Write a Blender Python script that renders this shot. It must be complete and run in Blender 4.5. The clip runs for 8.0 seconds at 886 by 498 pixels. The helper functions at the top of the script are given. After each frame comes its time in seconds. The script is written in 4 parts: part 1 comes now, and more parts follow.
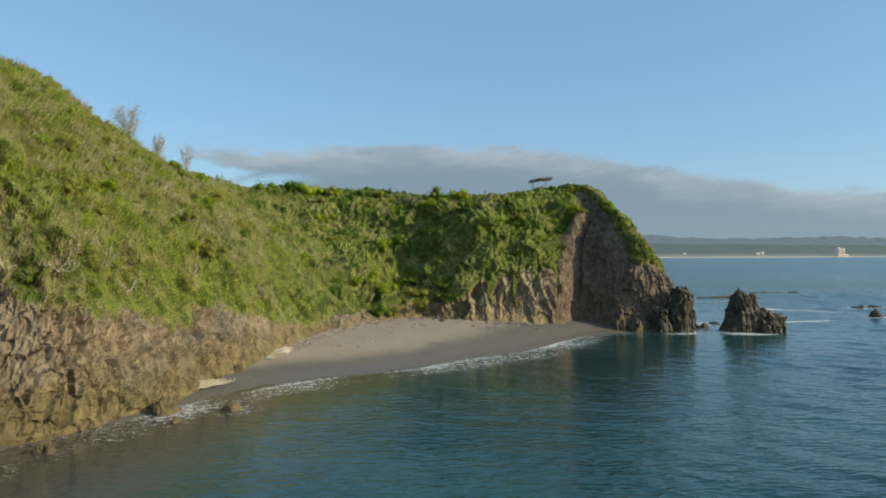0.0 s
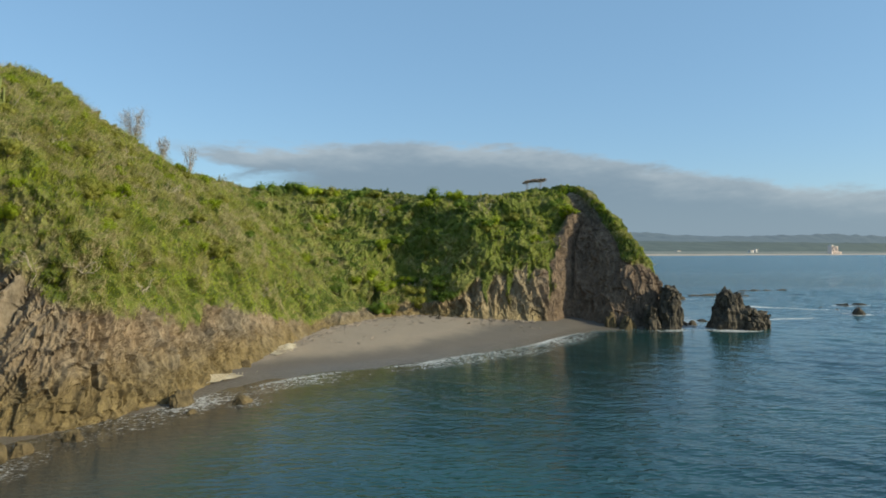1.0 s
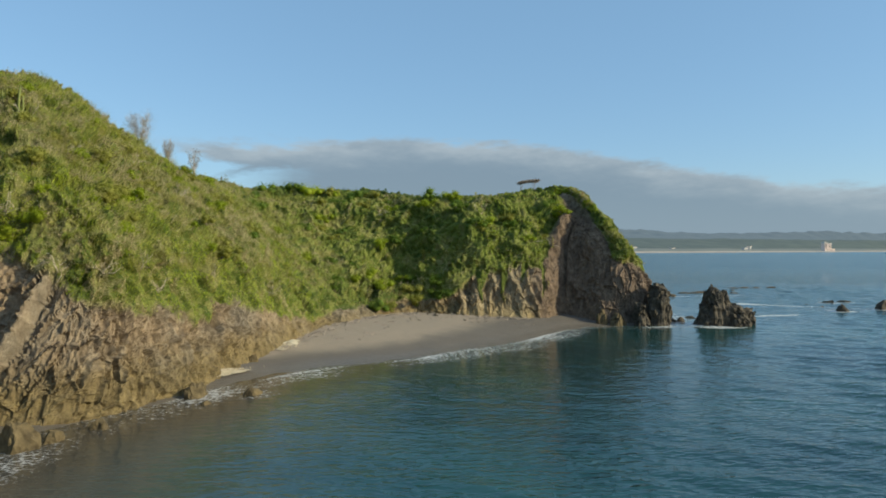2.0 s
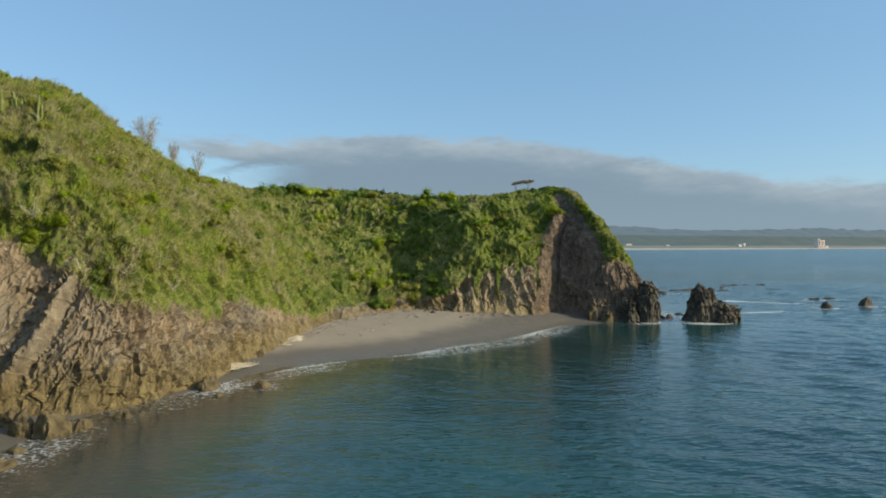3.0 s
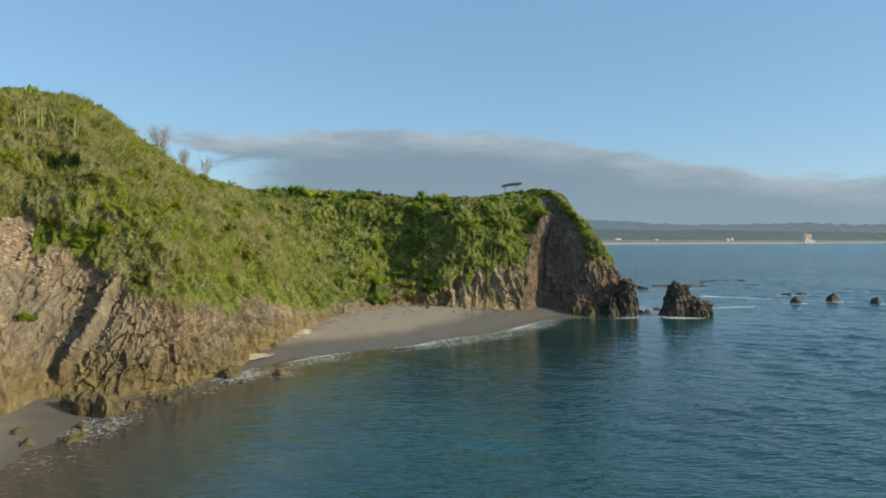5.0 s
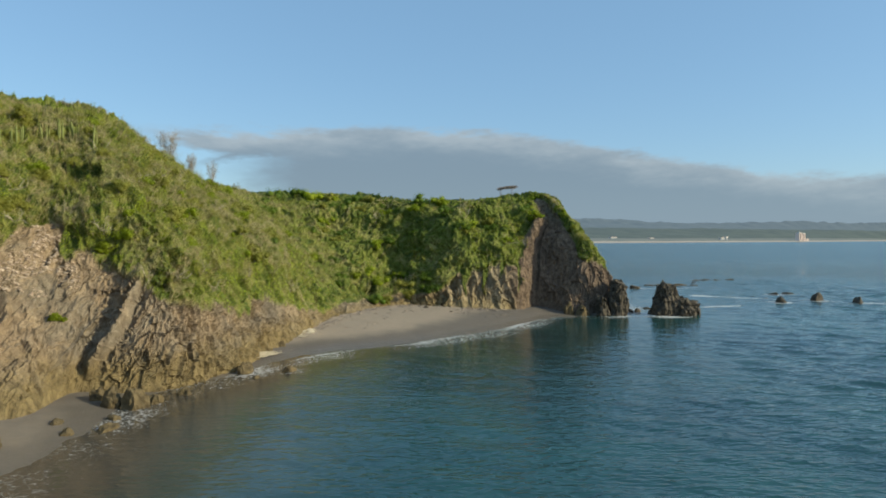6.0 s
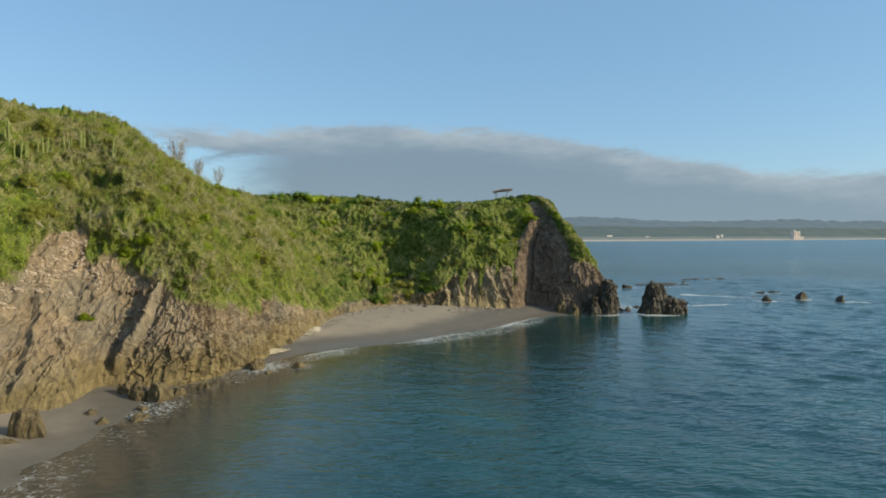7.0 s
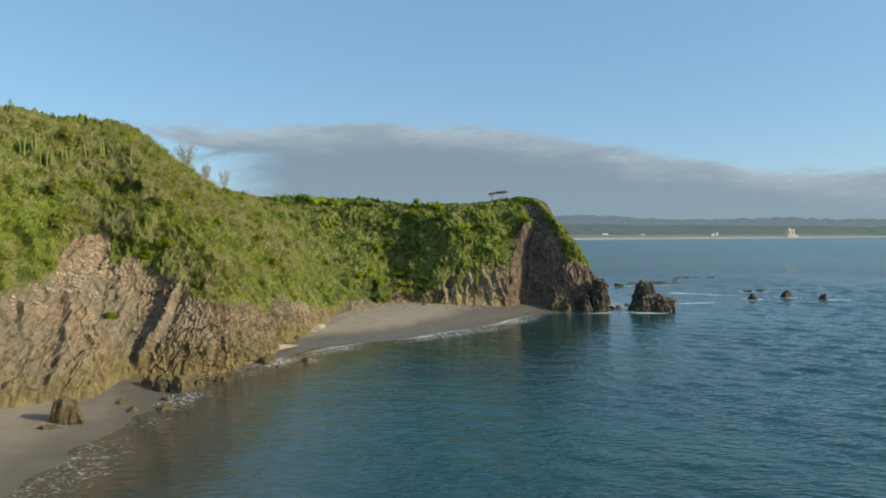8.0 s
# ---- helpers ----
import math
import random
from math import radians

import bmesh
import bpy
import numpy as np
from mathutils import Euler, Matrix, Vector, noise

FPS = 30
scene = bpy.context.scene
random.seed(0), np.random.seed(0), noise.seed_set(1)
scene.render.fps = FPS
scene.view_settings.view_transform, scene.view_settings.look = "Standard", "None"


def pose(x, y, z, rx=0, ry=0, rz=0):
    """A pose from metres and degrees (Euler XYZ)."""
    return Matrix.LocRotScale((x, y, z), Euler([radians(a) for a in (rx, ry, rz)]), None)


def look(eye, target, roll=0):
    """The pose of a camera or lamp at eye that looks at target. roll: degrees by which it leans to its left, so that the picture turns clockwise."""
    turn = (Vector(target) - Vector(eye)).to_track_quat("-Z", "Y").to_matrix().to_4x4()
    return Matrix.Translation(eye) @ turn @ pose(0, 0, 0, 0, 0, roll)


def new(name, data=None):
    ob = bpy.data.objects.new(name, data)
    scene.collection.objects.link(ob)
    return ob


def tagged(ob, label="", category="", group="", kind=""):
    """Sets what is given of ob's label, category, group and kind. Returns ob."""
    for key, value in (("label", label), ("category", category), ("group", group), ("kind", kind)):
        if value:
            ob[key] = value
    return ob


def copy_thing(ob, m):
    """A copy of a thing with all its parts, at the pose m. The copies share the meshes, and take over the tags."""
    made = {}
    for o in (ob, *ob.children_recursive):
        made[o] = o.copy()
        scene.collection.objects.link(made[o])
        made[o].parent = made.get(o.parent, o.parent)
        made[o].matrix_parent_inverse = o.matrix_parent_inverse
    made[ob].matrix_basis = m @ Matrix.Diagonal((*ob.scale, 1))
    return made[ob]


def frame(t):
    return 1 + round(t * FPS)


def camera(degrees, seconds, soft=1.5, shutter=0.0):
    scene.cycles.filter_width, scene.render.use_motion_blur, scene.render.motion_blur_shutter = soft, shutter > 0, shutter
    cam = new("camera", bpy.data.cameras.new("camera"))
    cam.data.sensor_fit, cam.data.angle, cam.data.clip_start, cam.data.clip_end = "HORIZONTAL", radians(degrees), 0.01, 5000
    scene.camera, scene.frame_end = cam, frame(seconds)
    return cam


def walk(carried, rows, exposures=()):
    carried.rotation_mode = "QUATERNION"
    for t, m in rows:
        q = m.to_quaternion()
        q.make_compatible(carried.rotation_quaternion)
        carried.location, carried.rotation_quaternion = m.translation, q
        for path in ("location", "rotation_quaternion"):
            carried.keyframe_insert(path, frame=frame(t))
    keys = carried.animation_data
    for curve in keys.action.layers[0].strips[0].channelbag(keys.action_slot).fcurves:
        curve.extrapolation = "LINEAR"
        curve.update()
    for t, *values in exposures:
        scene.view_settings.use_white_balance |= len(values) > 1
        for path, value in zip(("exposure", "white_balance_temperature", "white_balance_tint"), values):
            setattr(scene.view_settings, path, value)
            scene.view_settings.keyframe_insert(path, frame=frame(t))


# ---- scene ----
import itertools

cam = camera(66.0, 8.0, soft=1.8)
# seconds, eye x y z in metres, yaw, pitch, roll in degrees: a drone that backs away and climbs
ROWS = [
    (0.0, 0.000, 0.000, 16.890, 0.000, 0.317, -0.111),
    (0.5, -0.118, -2.406, 17.167, -0.184, 0.210, -0.125),
    (1.0, -0.273, -4.915, 17.421, -0.387, 0.094, -0.135),
    (1.5, -0.448, -7.425, 17.671, -0.586, -0.027, -0.138),
    (3.0, -1.060, -15.445, 18.548, -1.164, -0.424, -0.136),
    (3.5, -1.280, -18.274, 18.851, -1.357, -0.554, -0.148),
    (4.0, -1.520, -21.158, 19.181, -1.558, -0.691, -0.157),
    (4.5, -1.816, -24.111, 19.572, -1.758, -0.821, -0.161),
    (6.0, -2.873, -34.065, 21.157, -2.288, -1.081, -0.165),
    (6.5, -3.243, -37.775, 21.689, -2.441, -1.156, -0.145),
    (7.0, -3.632, -41.604, 22.193, -2.596, -1.228, -0.124),
    (7.5, -4.047, -45.498, 22.642, -2.757, -1.309, -0.105),
    (8.0, -4.500, -49.414, 23.057, -2.911, -1.387, -0.094),
]
walk(cam, [(t, pose(x, y, z, 90 + pitch, roll, yaw)) for t, x, y, z, yaw, pitch, roll in ROWS], exposures=[(0.0, 0.15, 6080, 5), (8.0, 0.15, 6080, 5)])

# ---- light ----
SUN_FROM = Vector((1.0, -0.29, 0.44)).normalized()      # low sun over the open sea
world = bpy.data.worlds.new("world")
scene.world = world
world.use_nodes = True
wn, wl = world.node_tree.nodes, world.node_tree.links
wn.clear()


def node(tree, kind, inputs=None, **props):
    n = tree.nodes.new(kind)
    for k, v in props.items():
        setattr(n, k, v)
    for k, v in (inputs or {}).items():
        if hasattr(v, "is_output"):
            tree.links.new(v, n.inputs[k])
        else:
            n.inputs[k].default_value = v
    return n


def math_node(tree, op, a, b=None, clamp=False):
    n = node(tree, "ShaderNodeMath", {0: a}, operation=op, use_clamp=clamp)
    if b is not None:
        if hasattr(b, "is_output"):
            tree.links.new(b, n.inputs[1])
        else:
            n.inputs[1].default_value = b
    return n.outputs[0]


def smooth(tree, value, lo, hi, a=0.0, b=1.0):
    n = node(tree, "ShaderNodeMapRange", {"Value": value, "From Min": lo, "From Max": hi, "To Min": a, "To Max": b},
             interpolation_type="SMOOTHSTEP")
    return n.outputs[0]


def mix(tree, fac, a, b, blend="MIX"):
    n = tree.nodes.new("ShaderNodeMix")
    n.data_type, n.blend_type = "RGBA", blend
    for i, v in ((0, fac), (6, a), (7, b)):
        if hasattr(v, "is_output"):
            tree.links.new(v, n.inputs[i])
        else:
            n.inputs[i].default_value = v if i == 0 else (*v, 1)
    return n.outputs[2]


def build_world():
    """A clear evening sky with one long bank of grey cloud low over the far shore."""
    t = world.node_tree
    sky = node(t, "ShaderNodeTexSky", sky_type="NISHITA", sun_disc=False, sun_elevation=math.asin(SUN_FROM.z),
               sun_rotation=math.atan2(SUN_FROM.x, SUN_FROM.y), air_density=1.0, dust_density=0.5, ozone_density=1.75)
    geo = node(t, "ShaderNodeTexCoord")
    sep = node(t, "ShaderNodeSeparateXYZ", {0: geo.outputs["Generated"]})
    x, y, z = sep.outputs
    bearing = math_node(t, "ARCTAN2", x, y)                        # 0 straight ahead, + to the right
    level = math_node(t, "ARCSINE", z)
    warp = node(t, "ShaderNodeTexNoise", {"Vector": node(t, "ShaderNodeMapping", {0: geo.outputs["Generated"], "Scale": (9, 9, 30)}).outputs[0],
                                          "Scale": 1.0, "Detail": 7, "Roughness": 0.55})
    fine = node(t, "ShaderNodeTexNoise", {"Vector": node(t, "ShaderNodeMapping", {0: geo.outputs["Generated"], "Scale": (26, 26, 90)}).outputs[0],
                                          "Scale": 1.0, "Detail": 6, "Roughness": 0.6})
    jag = math_node(t, "ADD", math_node(t, "MULTIPLY", math_node(t, "SUBTRACT", warp.outputs[0], 0.5), 0.035),
                    math_node(t, "MULTIPLY", math_node(t, "SUBTRACT", fine.outputs[0], 0.5), 0.028))
    lev = math_node(t, "ADD", level, jag)
    # top of the bank: highest a little left of ahead, sinking to the right
    rise = smooth(t, bearing, -0.40, -0.02, 0.147, 0.162)
    fall = smooth(t, bearing, 0.02, 0.62, 0.0, 0.080)
    top = math_node(t, "SUBTRACT", rise, fall)
    a = smooth(t, math_node(t, "SUBTRACT", top, lev), 0.0, 0.016)
    # a clear wedge opens westward between the thin upper sheet and the low bank
    mid = smooth(t, bearing, -0.38, -0.14, 0.106, 0.117)
    gape = smooth(t, bearing, -0.44, -0.14, 0.034, -0.030)
    off = math_node(t, "ABSOLUTE", math_node(t, "SUBTRACT", lev, mid))
    b = smooth(t, math_node(t, "SUBTRACT", off, gape), -0.003, 0.011)
    west = smooth(t, math_node(t, "ADD", bearing, math_node(t, "MULTIPLY", jag, 3.0)), -0.46, -0.30)
    floor_ = smooth(t, math_node(t, "SUBTRACT", lev, mid), -0.02, 0.0)
    west = math_node(t, "MAXIMUM", math_node(t, "MULTIPLY", west, floor_), smooth(t, math_node(t, "ADD", bearing, math_node(t, "MULTIPLY", jag, 2.0)), -0.30, -0.16))
    cover = math_node(t, "MULTIPLY", math_node(t, "MULTIPLY", a, b), west)
    east = smooth(t, bearing, 1.3, 1.9, 1.0, 0.0)
    cover = math_node(t, "MULTIPLY", math_node(t, "MULTIPLY", cover, east), 0.9)
    rim = math_node(t, "MULTIPLY", smooth(t, math_node(t, "SUBTRACT", top, lev), 0.0, 0.055, 1.0, 0.0), smooth(t, warp.outputs[0], 0.3, 0.65, 0.45, 1.0))
    grey = mix(t, rim, (1.62, 2.02, 2.40), (3.2, 3.42, 3.55))
    soft = mix(t, smooth(t, level, 0.0, 0.10, 0.5, 0.0), grey, (1.95, 2.45, 2.85))
    clear = mix(t, 1.0, sky.outputs[0], (0.97, 1.0, 1.015), "MULTIPLY")
    toward = node(t, "ShaderNodeVectorMath", {0: geo.outputs["Generated"], 1: tuple(SUN_FROM)}, operation="DOT_PRODUCT").outputs["Value"]
    clear = mix(t, smooth(t, toward, 0.45, 1.0, 0.0, 0.6), clear, (14.0, 13.0, 11.5))             # the bright hazy sky round the low sun
    clear = mix(t, 0.5, clear, (1.98, 3.32, 4.85))               # a thin even veil of sea haze
    col = mix(t, cover, clear, soft)
    bg = node(t, "ShaderNodeBackground", {"Color": col, "Strength": 0.13})
    out = node(t, "ShaderNodeOutputWorld", {0: bg.outputs[0]})


build_world()
sun = new("sun", bpy.data.lights.new("sun", "SUN"))
sun.data.energy, sun.data.angle, sun.data.color = 4.85, radians(0.55), (1.0, 0.84, 0.57)
sun.matrix_world = look(SUN_FROM * 400, (0, 0, 0))


# ---- tools ----
def vnoise(p, seed=0):
    """Smooth noise in -1..1 at an array of points (n, 3)."""
    i = np.floor(p).astype(np.int64)
    f = p - i
    u = f * f * f * (f * (f * 6 - 15) + 10)

    def h(dx, dy, dz):
        n = (i[:, 0] + dx) * 374761393 + (i[:, 1] + dy) * 668265263 + (i[:, 2] + dz) * 2147483647 + seed * 144665
        n = (n ^ (n >> 13)) * 1274126177 & 0x7FFFFFFF
        n = (n ^ (n >> 16)) & 0xFFFF
        return n / 32767.5 - 1
    c = [[[h(a, b, d) for d in (0, 1)] for b in (0, 1)] for a in (0, 1)]
    def mx(a, b, w):
        return a + (b - a) * w
    e = [[mx(c[a][b][0], c[a][b][1], u[:, 2]) for b in (0, 1)] for a in (0, 1)]
    g = [mx(e[a][0], e[a][1], u[:, 1]) for a in (0, 1)]
    return mx(g[0], g[1], u[:, 0])


def fbm(p, octaves=4, gain=0.5, seed=0, ridged=False):
    out, amp, total = np.zeros(len(p)), 1.0, 0.0
    for k in range(octaves):
        n = vnoise(p * 2.03 ** k + 17.3 * k, seed + k)
        out += amp * ((1 - 2 * np.abs(n)) if ridged else n)
        total += amp
        amp *= gain
    return out / total


def cells(p, seed=0):
    """Uneven cells, about one a unit: distance to the cell's seed squared, three random numbers of the cell, and a tilted plane."""
    i = np.floor(p).astype(np.int64)
    n = len(p)
    best, out = np.full(n, 1e9), np.zeros((n, 4))

    def h(c, k):
        m = c[:, 0] * 374761393 + c[:, 1] * 668265263 + c[:, 2] * 2147483647 + (seed * 7 + k) * 144665
        m = (m ^ (m >> 13)) * 1274126177 & 0x7FFFFFFF
        return ((m ^ (m >> 16)) & 0xFFFF) / 65535.0
    cell = np.zeros((n, 3), np.int64)
    for dx in (-1, 0, 1):
        for dy in (-1, 0, 1):
            for dz in (-1, 0, 1):
                c = i + np.array([dx, dy, dz])
                r = p - c - np.column_stack([h(c, 1), h(c, 2), h(c, 3)])
                d = (r * r).sum(1)
                near = d < best
                best[near], cell[near] = d[near], c[near]
    r = p - cell - np.column_stack([h(cell, 1), h(cell, 2), h(cell, 3)])
    tilt = np.column_stack([h(cell, 4), h(cell, 5), h(cell, 6)]) * 2 - 1
    return best, h(cell, 7), h(cell, 8), h(cell, 9), (tilt * r).sum(1)


def cracks(p, width, seed=0):
    """Narrow joints between uneven blocks: 1 in the joint, 0 on the block."""
    i = np.floor(p).astype(np.int64)
    first, second = np.full(len(p), 9.0), np.full(len(p), 9.0)

    def h(c, k):
        m = c[:, 0] * 374761393 + c[:, 1] * 668265263 + c[:, 2] * 2147483647 + (seed * 7 + k) * 144665
        m = (m ^ (m >> 13)) * 1274126177 & 0x7FFFFFFF
        return ((m ^ (m >> 16)) & 0xFFFF) / 65535.0
    for step in itertools.product((-1, 0, 1), repeat=3):
        c = i + np.array(step)
        r = p - c - np.column_stack([h(c, 1), h(c, 2), h(c, 3)])
        d = np.sqrt((r * r).sum(1))
        second = np.minimum(second, np.maximum(first, d))
        first = np.minimum(first, d)
    return np.exp(-((second - first) / width) ** 2)


def facets(p, seed=0):
    """Broken rock: flat tilted faces in uneven cells, in -1..1."""
    d, a, b, c, plane = cells(p, seed)
    return (a * 2 - 1) * 0.6 + plane * 0.9


def mesh_of(name, verts, faces, material=None, smooth_shade=False, attrs=None):
    """A mesh from arrays: verts (n, 3), faces (m, 3) or (m, 4)."""
    verts, faces = np.asarray(verts, np.float32), np.asarray(faces, np.int32)
    me = bpy.data.meshes.new(name)
    k = faces.shape[1]
    me.vertices.add(len(verts))
    me.vertices.foreach_set("co", verts.ravel())
    me.loops.add(faces.size)
    me.loops.foreach_set("vertex_index", faces.ravel())
    me.polygons.add(len(faces))
    me.polygons.foreach_set("loop_start", np.arange(0, faces.size, k, dtype=np.int32))
    me.polygons.foreach_set("use_smooth", np.full(len(faces), smooth_shade))
    me.update(calc_edges=True)
    for key, v in (attrs or {}).items():
        a = me.attributes.new(key, "FLOAT", "POINT")
        a.data.foreach_set("value", np.asarray(v, np.float32))
    if material:
        me.materials.append(material)
    return me


def grid_faces(nu, nv):
    i = np.arange(nu * nv).reshape(nu, nv)
    return np.stack([i[:-1, :-1], i[1:, :-1], i[1:, 1:], i[:-1, 1:]], -1).reshape(-1, 4)


def spline(points, n):
    """n points along a smooth curve through rows of numbers (Catmull-Rom), evenly spaced by row."""
    p = np.asarray(points, float)
    p = np.vstack([2 * p[0] - p[1], p, 2 * p[-1] - p[-2]])
    t = np.linspace(0, len(points) - 1, n)
    i = np.minimum(t.astype(int), len(points) - 2)
    w = (t - i)[:, None]
    a, b, c, d = p[i], p[i + 1], p[i + 2], p[i + 3]
    return 0.5 * (2 * b + (c - a) * w + (2 * a - 5 * b + 4 * c - d) * w ** 2 + (3 * b - a - 3 * c + d) * w ** 3)


def normals_of(g):
    du, dv = np.gradient(g, axis=0), np.gradient(g, axis=1)
    n = np.cross(dv, du)
    return n / (np.linalg.norm(n, axis=2, keepdims=True) + 1e-9)


def part(name, me, parent, label=""):
    ob = new(name, me)
    ob.parent = parent
    return tagged(ob, label)


# ---- materials ----
def material(name, rough=0.8, spec=0.3):
    m = bpy.data.materials.new(name)
    m.use_nodes = True
    t = m.node_tree
    b = t.nodes["Principled BSDF"]
    b.inputs["Roughness"].default_value, b.inputs["Specular IOR Level"].default_value = rough, spec
    return m, t, b


def noise_tex(t, scale, detail=5, rough=0.6, vec=None, stretch=None, turn=(0, 0, 0)):
    if vec is None:
        vec = node(t, "ShaderNodeNewGeometry").outputs["Position"]
    if stretch:
        vec = node(t, "ShaderNodeMapping", {0: vec, "Scale": stretch, "Rotation": turn}).outputs[0]
    return node(t, "ShaderNodeTexNoise", {"Vector": vec, "Scale": scale, "Detail": detail, "Roughness": rough}).outputs[0]


def ramp(t, fac, *stops):
    n = node(t, "ShaderNodeValToRGB", {0: fac})
    e = n.color_ramp.elements
    while len(e) < len(stops):
        e.new(0.5)
    for el, (pos, c) in zip(e, stops):
        el.position, el.color = pos, (*c, 1)
    return n.outputs[0]


def bump(t, b, height, strength, dist):
    n = node(t, "ShaderNodeBump", {"Height": height, "Strength": strength, "Distance": dist})
    t.links.new(n.outputs[0], b.inputs["Normal"])


def cliff_material():
    """Weathered ochre and brown rock, with dry soil and litter where the scrub stands."""
    m, t, b = material("weathered_rock", 0.9, 0.2)
    big = noise_tex(t, 0.10, 4, 0.6)
    streak = noise_tex(t, 1.0, 8, 0.70, stretch=(0.9, 0.9, 0.55), turn=(0.5, -0.3, 0.2))
    grain = noise_tex(t, 3.6, 7, 0.75)
    rock = ramp(t, streak, (0.30, (0.100, 0.074, 0.047)), (0.44, (0.212, 0.156, 0.099)), (0.56, (0.305, 0.228, 0.143)), (0.70, (0.405, 0.320, 0.203)))
    grey = ramp(t, streak, (0.32, (0.102, 0.085, 0.061)), (0.68, (0.305, 0.255, 0.182)))
    ochre = ramp(t, streak, (0.32, (0.068, 0.052, 0.020)), (0.68, (0.270, 0.206, 0.082)))
    rock = mix(t, smooth(t, big, 0.40, 0.62), rock, grey)
    z = node(t, "ShaderNodeSeparateXYZ", {0: node(t, "ShaderNodeNewGeometry").outputs["Position"]}).outputs[2]
    low = math_node(t, "MULTIPLY", smooth(t, math_node(t, "ADD", z, math_node(t, "MULTIPLY", big, 9.0)), 6.5, 12.0, 1.0, 0.0), 0.85)
    rock = mix(t, low, rock, ochre)
    rock = mix(t, smooth(t, grain, 0.35, 0.75, 0.0, 0.5), rock, (0.125, 0.095, 0.063))
    east = node(t, "ShaderNodeAttribute", attribute_name="cape_rock").outputs["Fac"]
    rock = mix(t, east, rock, ramp(t, streak, (0.3, (0.066, 0.048, 0.034)), (0.5, (0.145, 0.104, 0.073)), (0.7, (0.250, 0.184, 0.125))))
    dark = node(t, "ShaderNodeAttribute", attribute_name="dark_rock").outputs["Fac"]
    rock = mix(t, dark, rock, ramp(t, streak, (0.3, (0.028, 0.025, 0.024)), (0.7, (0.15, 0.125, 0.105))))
    pale = node(t, "ShaderNodeAttribute", attribute_name="pale_soil").outputs["Fac"]
    rock = mix(t, pale, rock, ramp(t, streak, (0.3, (0.19, 0.148, 0.080)), (0.7, (0.37, 0.305, 0.185))))
    tone = node(t, "ShaderNodeAttribute", attribute_name="tone").outputs["Fac"]
    soil = ramp(t, math_node(t, "ADD", math_node(t, "MULTIPLY", grain, 0.4), math_node(t, "MULTIPLY", tone, 0.6)), (0.2, (0.060, 0.082, 0.016)), (0.5, (0.125, 0.150, 0.026)), (0.8, (0.185, 0.180, 0.060)))
    veg = node(t, "ShaderNodeAttribute", attribute_name="scrub").outputs["Fac"]
    col = mix(t, veg, rock, soil)
    t.links.new(col, b.inputs["Base Color"])
    h = math_node(t, "ADD", math_node(t, "MULTIPLY", streak, 1.0), math_node(t, "MULTIPLY", grain, 0.35))
    bump(t, b, h, 1.0, 0.45)
    return m


def sand_material():
    m, t, b = material("beach_sand", 0.9, 0.25)
    big, fine = noise_tex(t, 0.22, 4), noise_tex(t, 5.0, 6, 0.7)
    dry = ramp(t, fine, (0.3, (0.235, 0.190, 0.140)), (0.7, (0.325, 0.270, 0.205)))
    wet = ramp(t, fine, (0.3, (0.098, 0.087, 0.073)), (0.7, (0.145, 0.128, 0.107)))
    z = node(t, "ShaderNodeSeparateXYZ", {0: node(t, "ShaderNodeNewGeometry").outputs["Position"]}).outputs[2]
    x = node(t, "ShaderNodeSeparateXYZ", {0: node(t, "ShaderNodeNewGeometry").outputs["Position"]}).outputs[0]
    y = node(t, "ShaderNodeSeparateXYZ", {0: node(t, "ShaderNodeNewGeometry").outputs["Position"]}).outputs[1]
    reach = smooth(t, x, -15.0, 25.0, 0.0, 1.05)                  # the swell runs higher towards the cape
    w = smooth(t, math_node(t, "SUBTRACT", math_node(t, "ADD", z, math_node(t, "MULTIPLY", big, 0.9)), math_node(t, "SUBTRACT", reach, smooth(t, y, 35.0, 70.0, 0.75, 0.0))), 1.2, 2.3, 1.0, 0.0)
    t.links.new(mix(t, w, dry, wet), b.inputs["Base Color"])
    t.links.new(smooth(t, z, 0.2, 1.1, 0.35, 0.9), b.inputs["Roughness"])
    bump(t, b, math_node(t, "ADD", fine, noise_tex(t, 1.1, 4)), 0.5, 0.10)
    return m


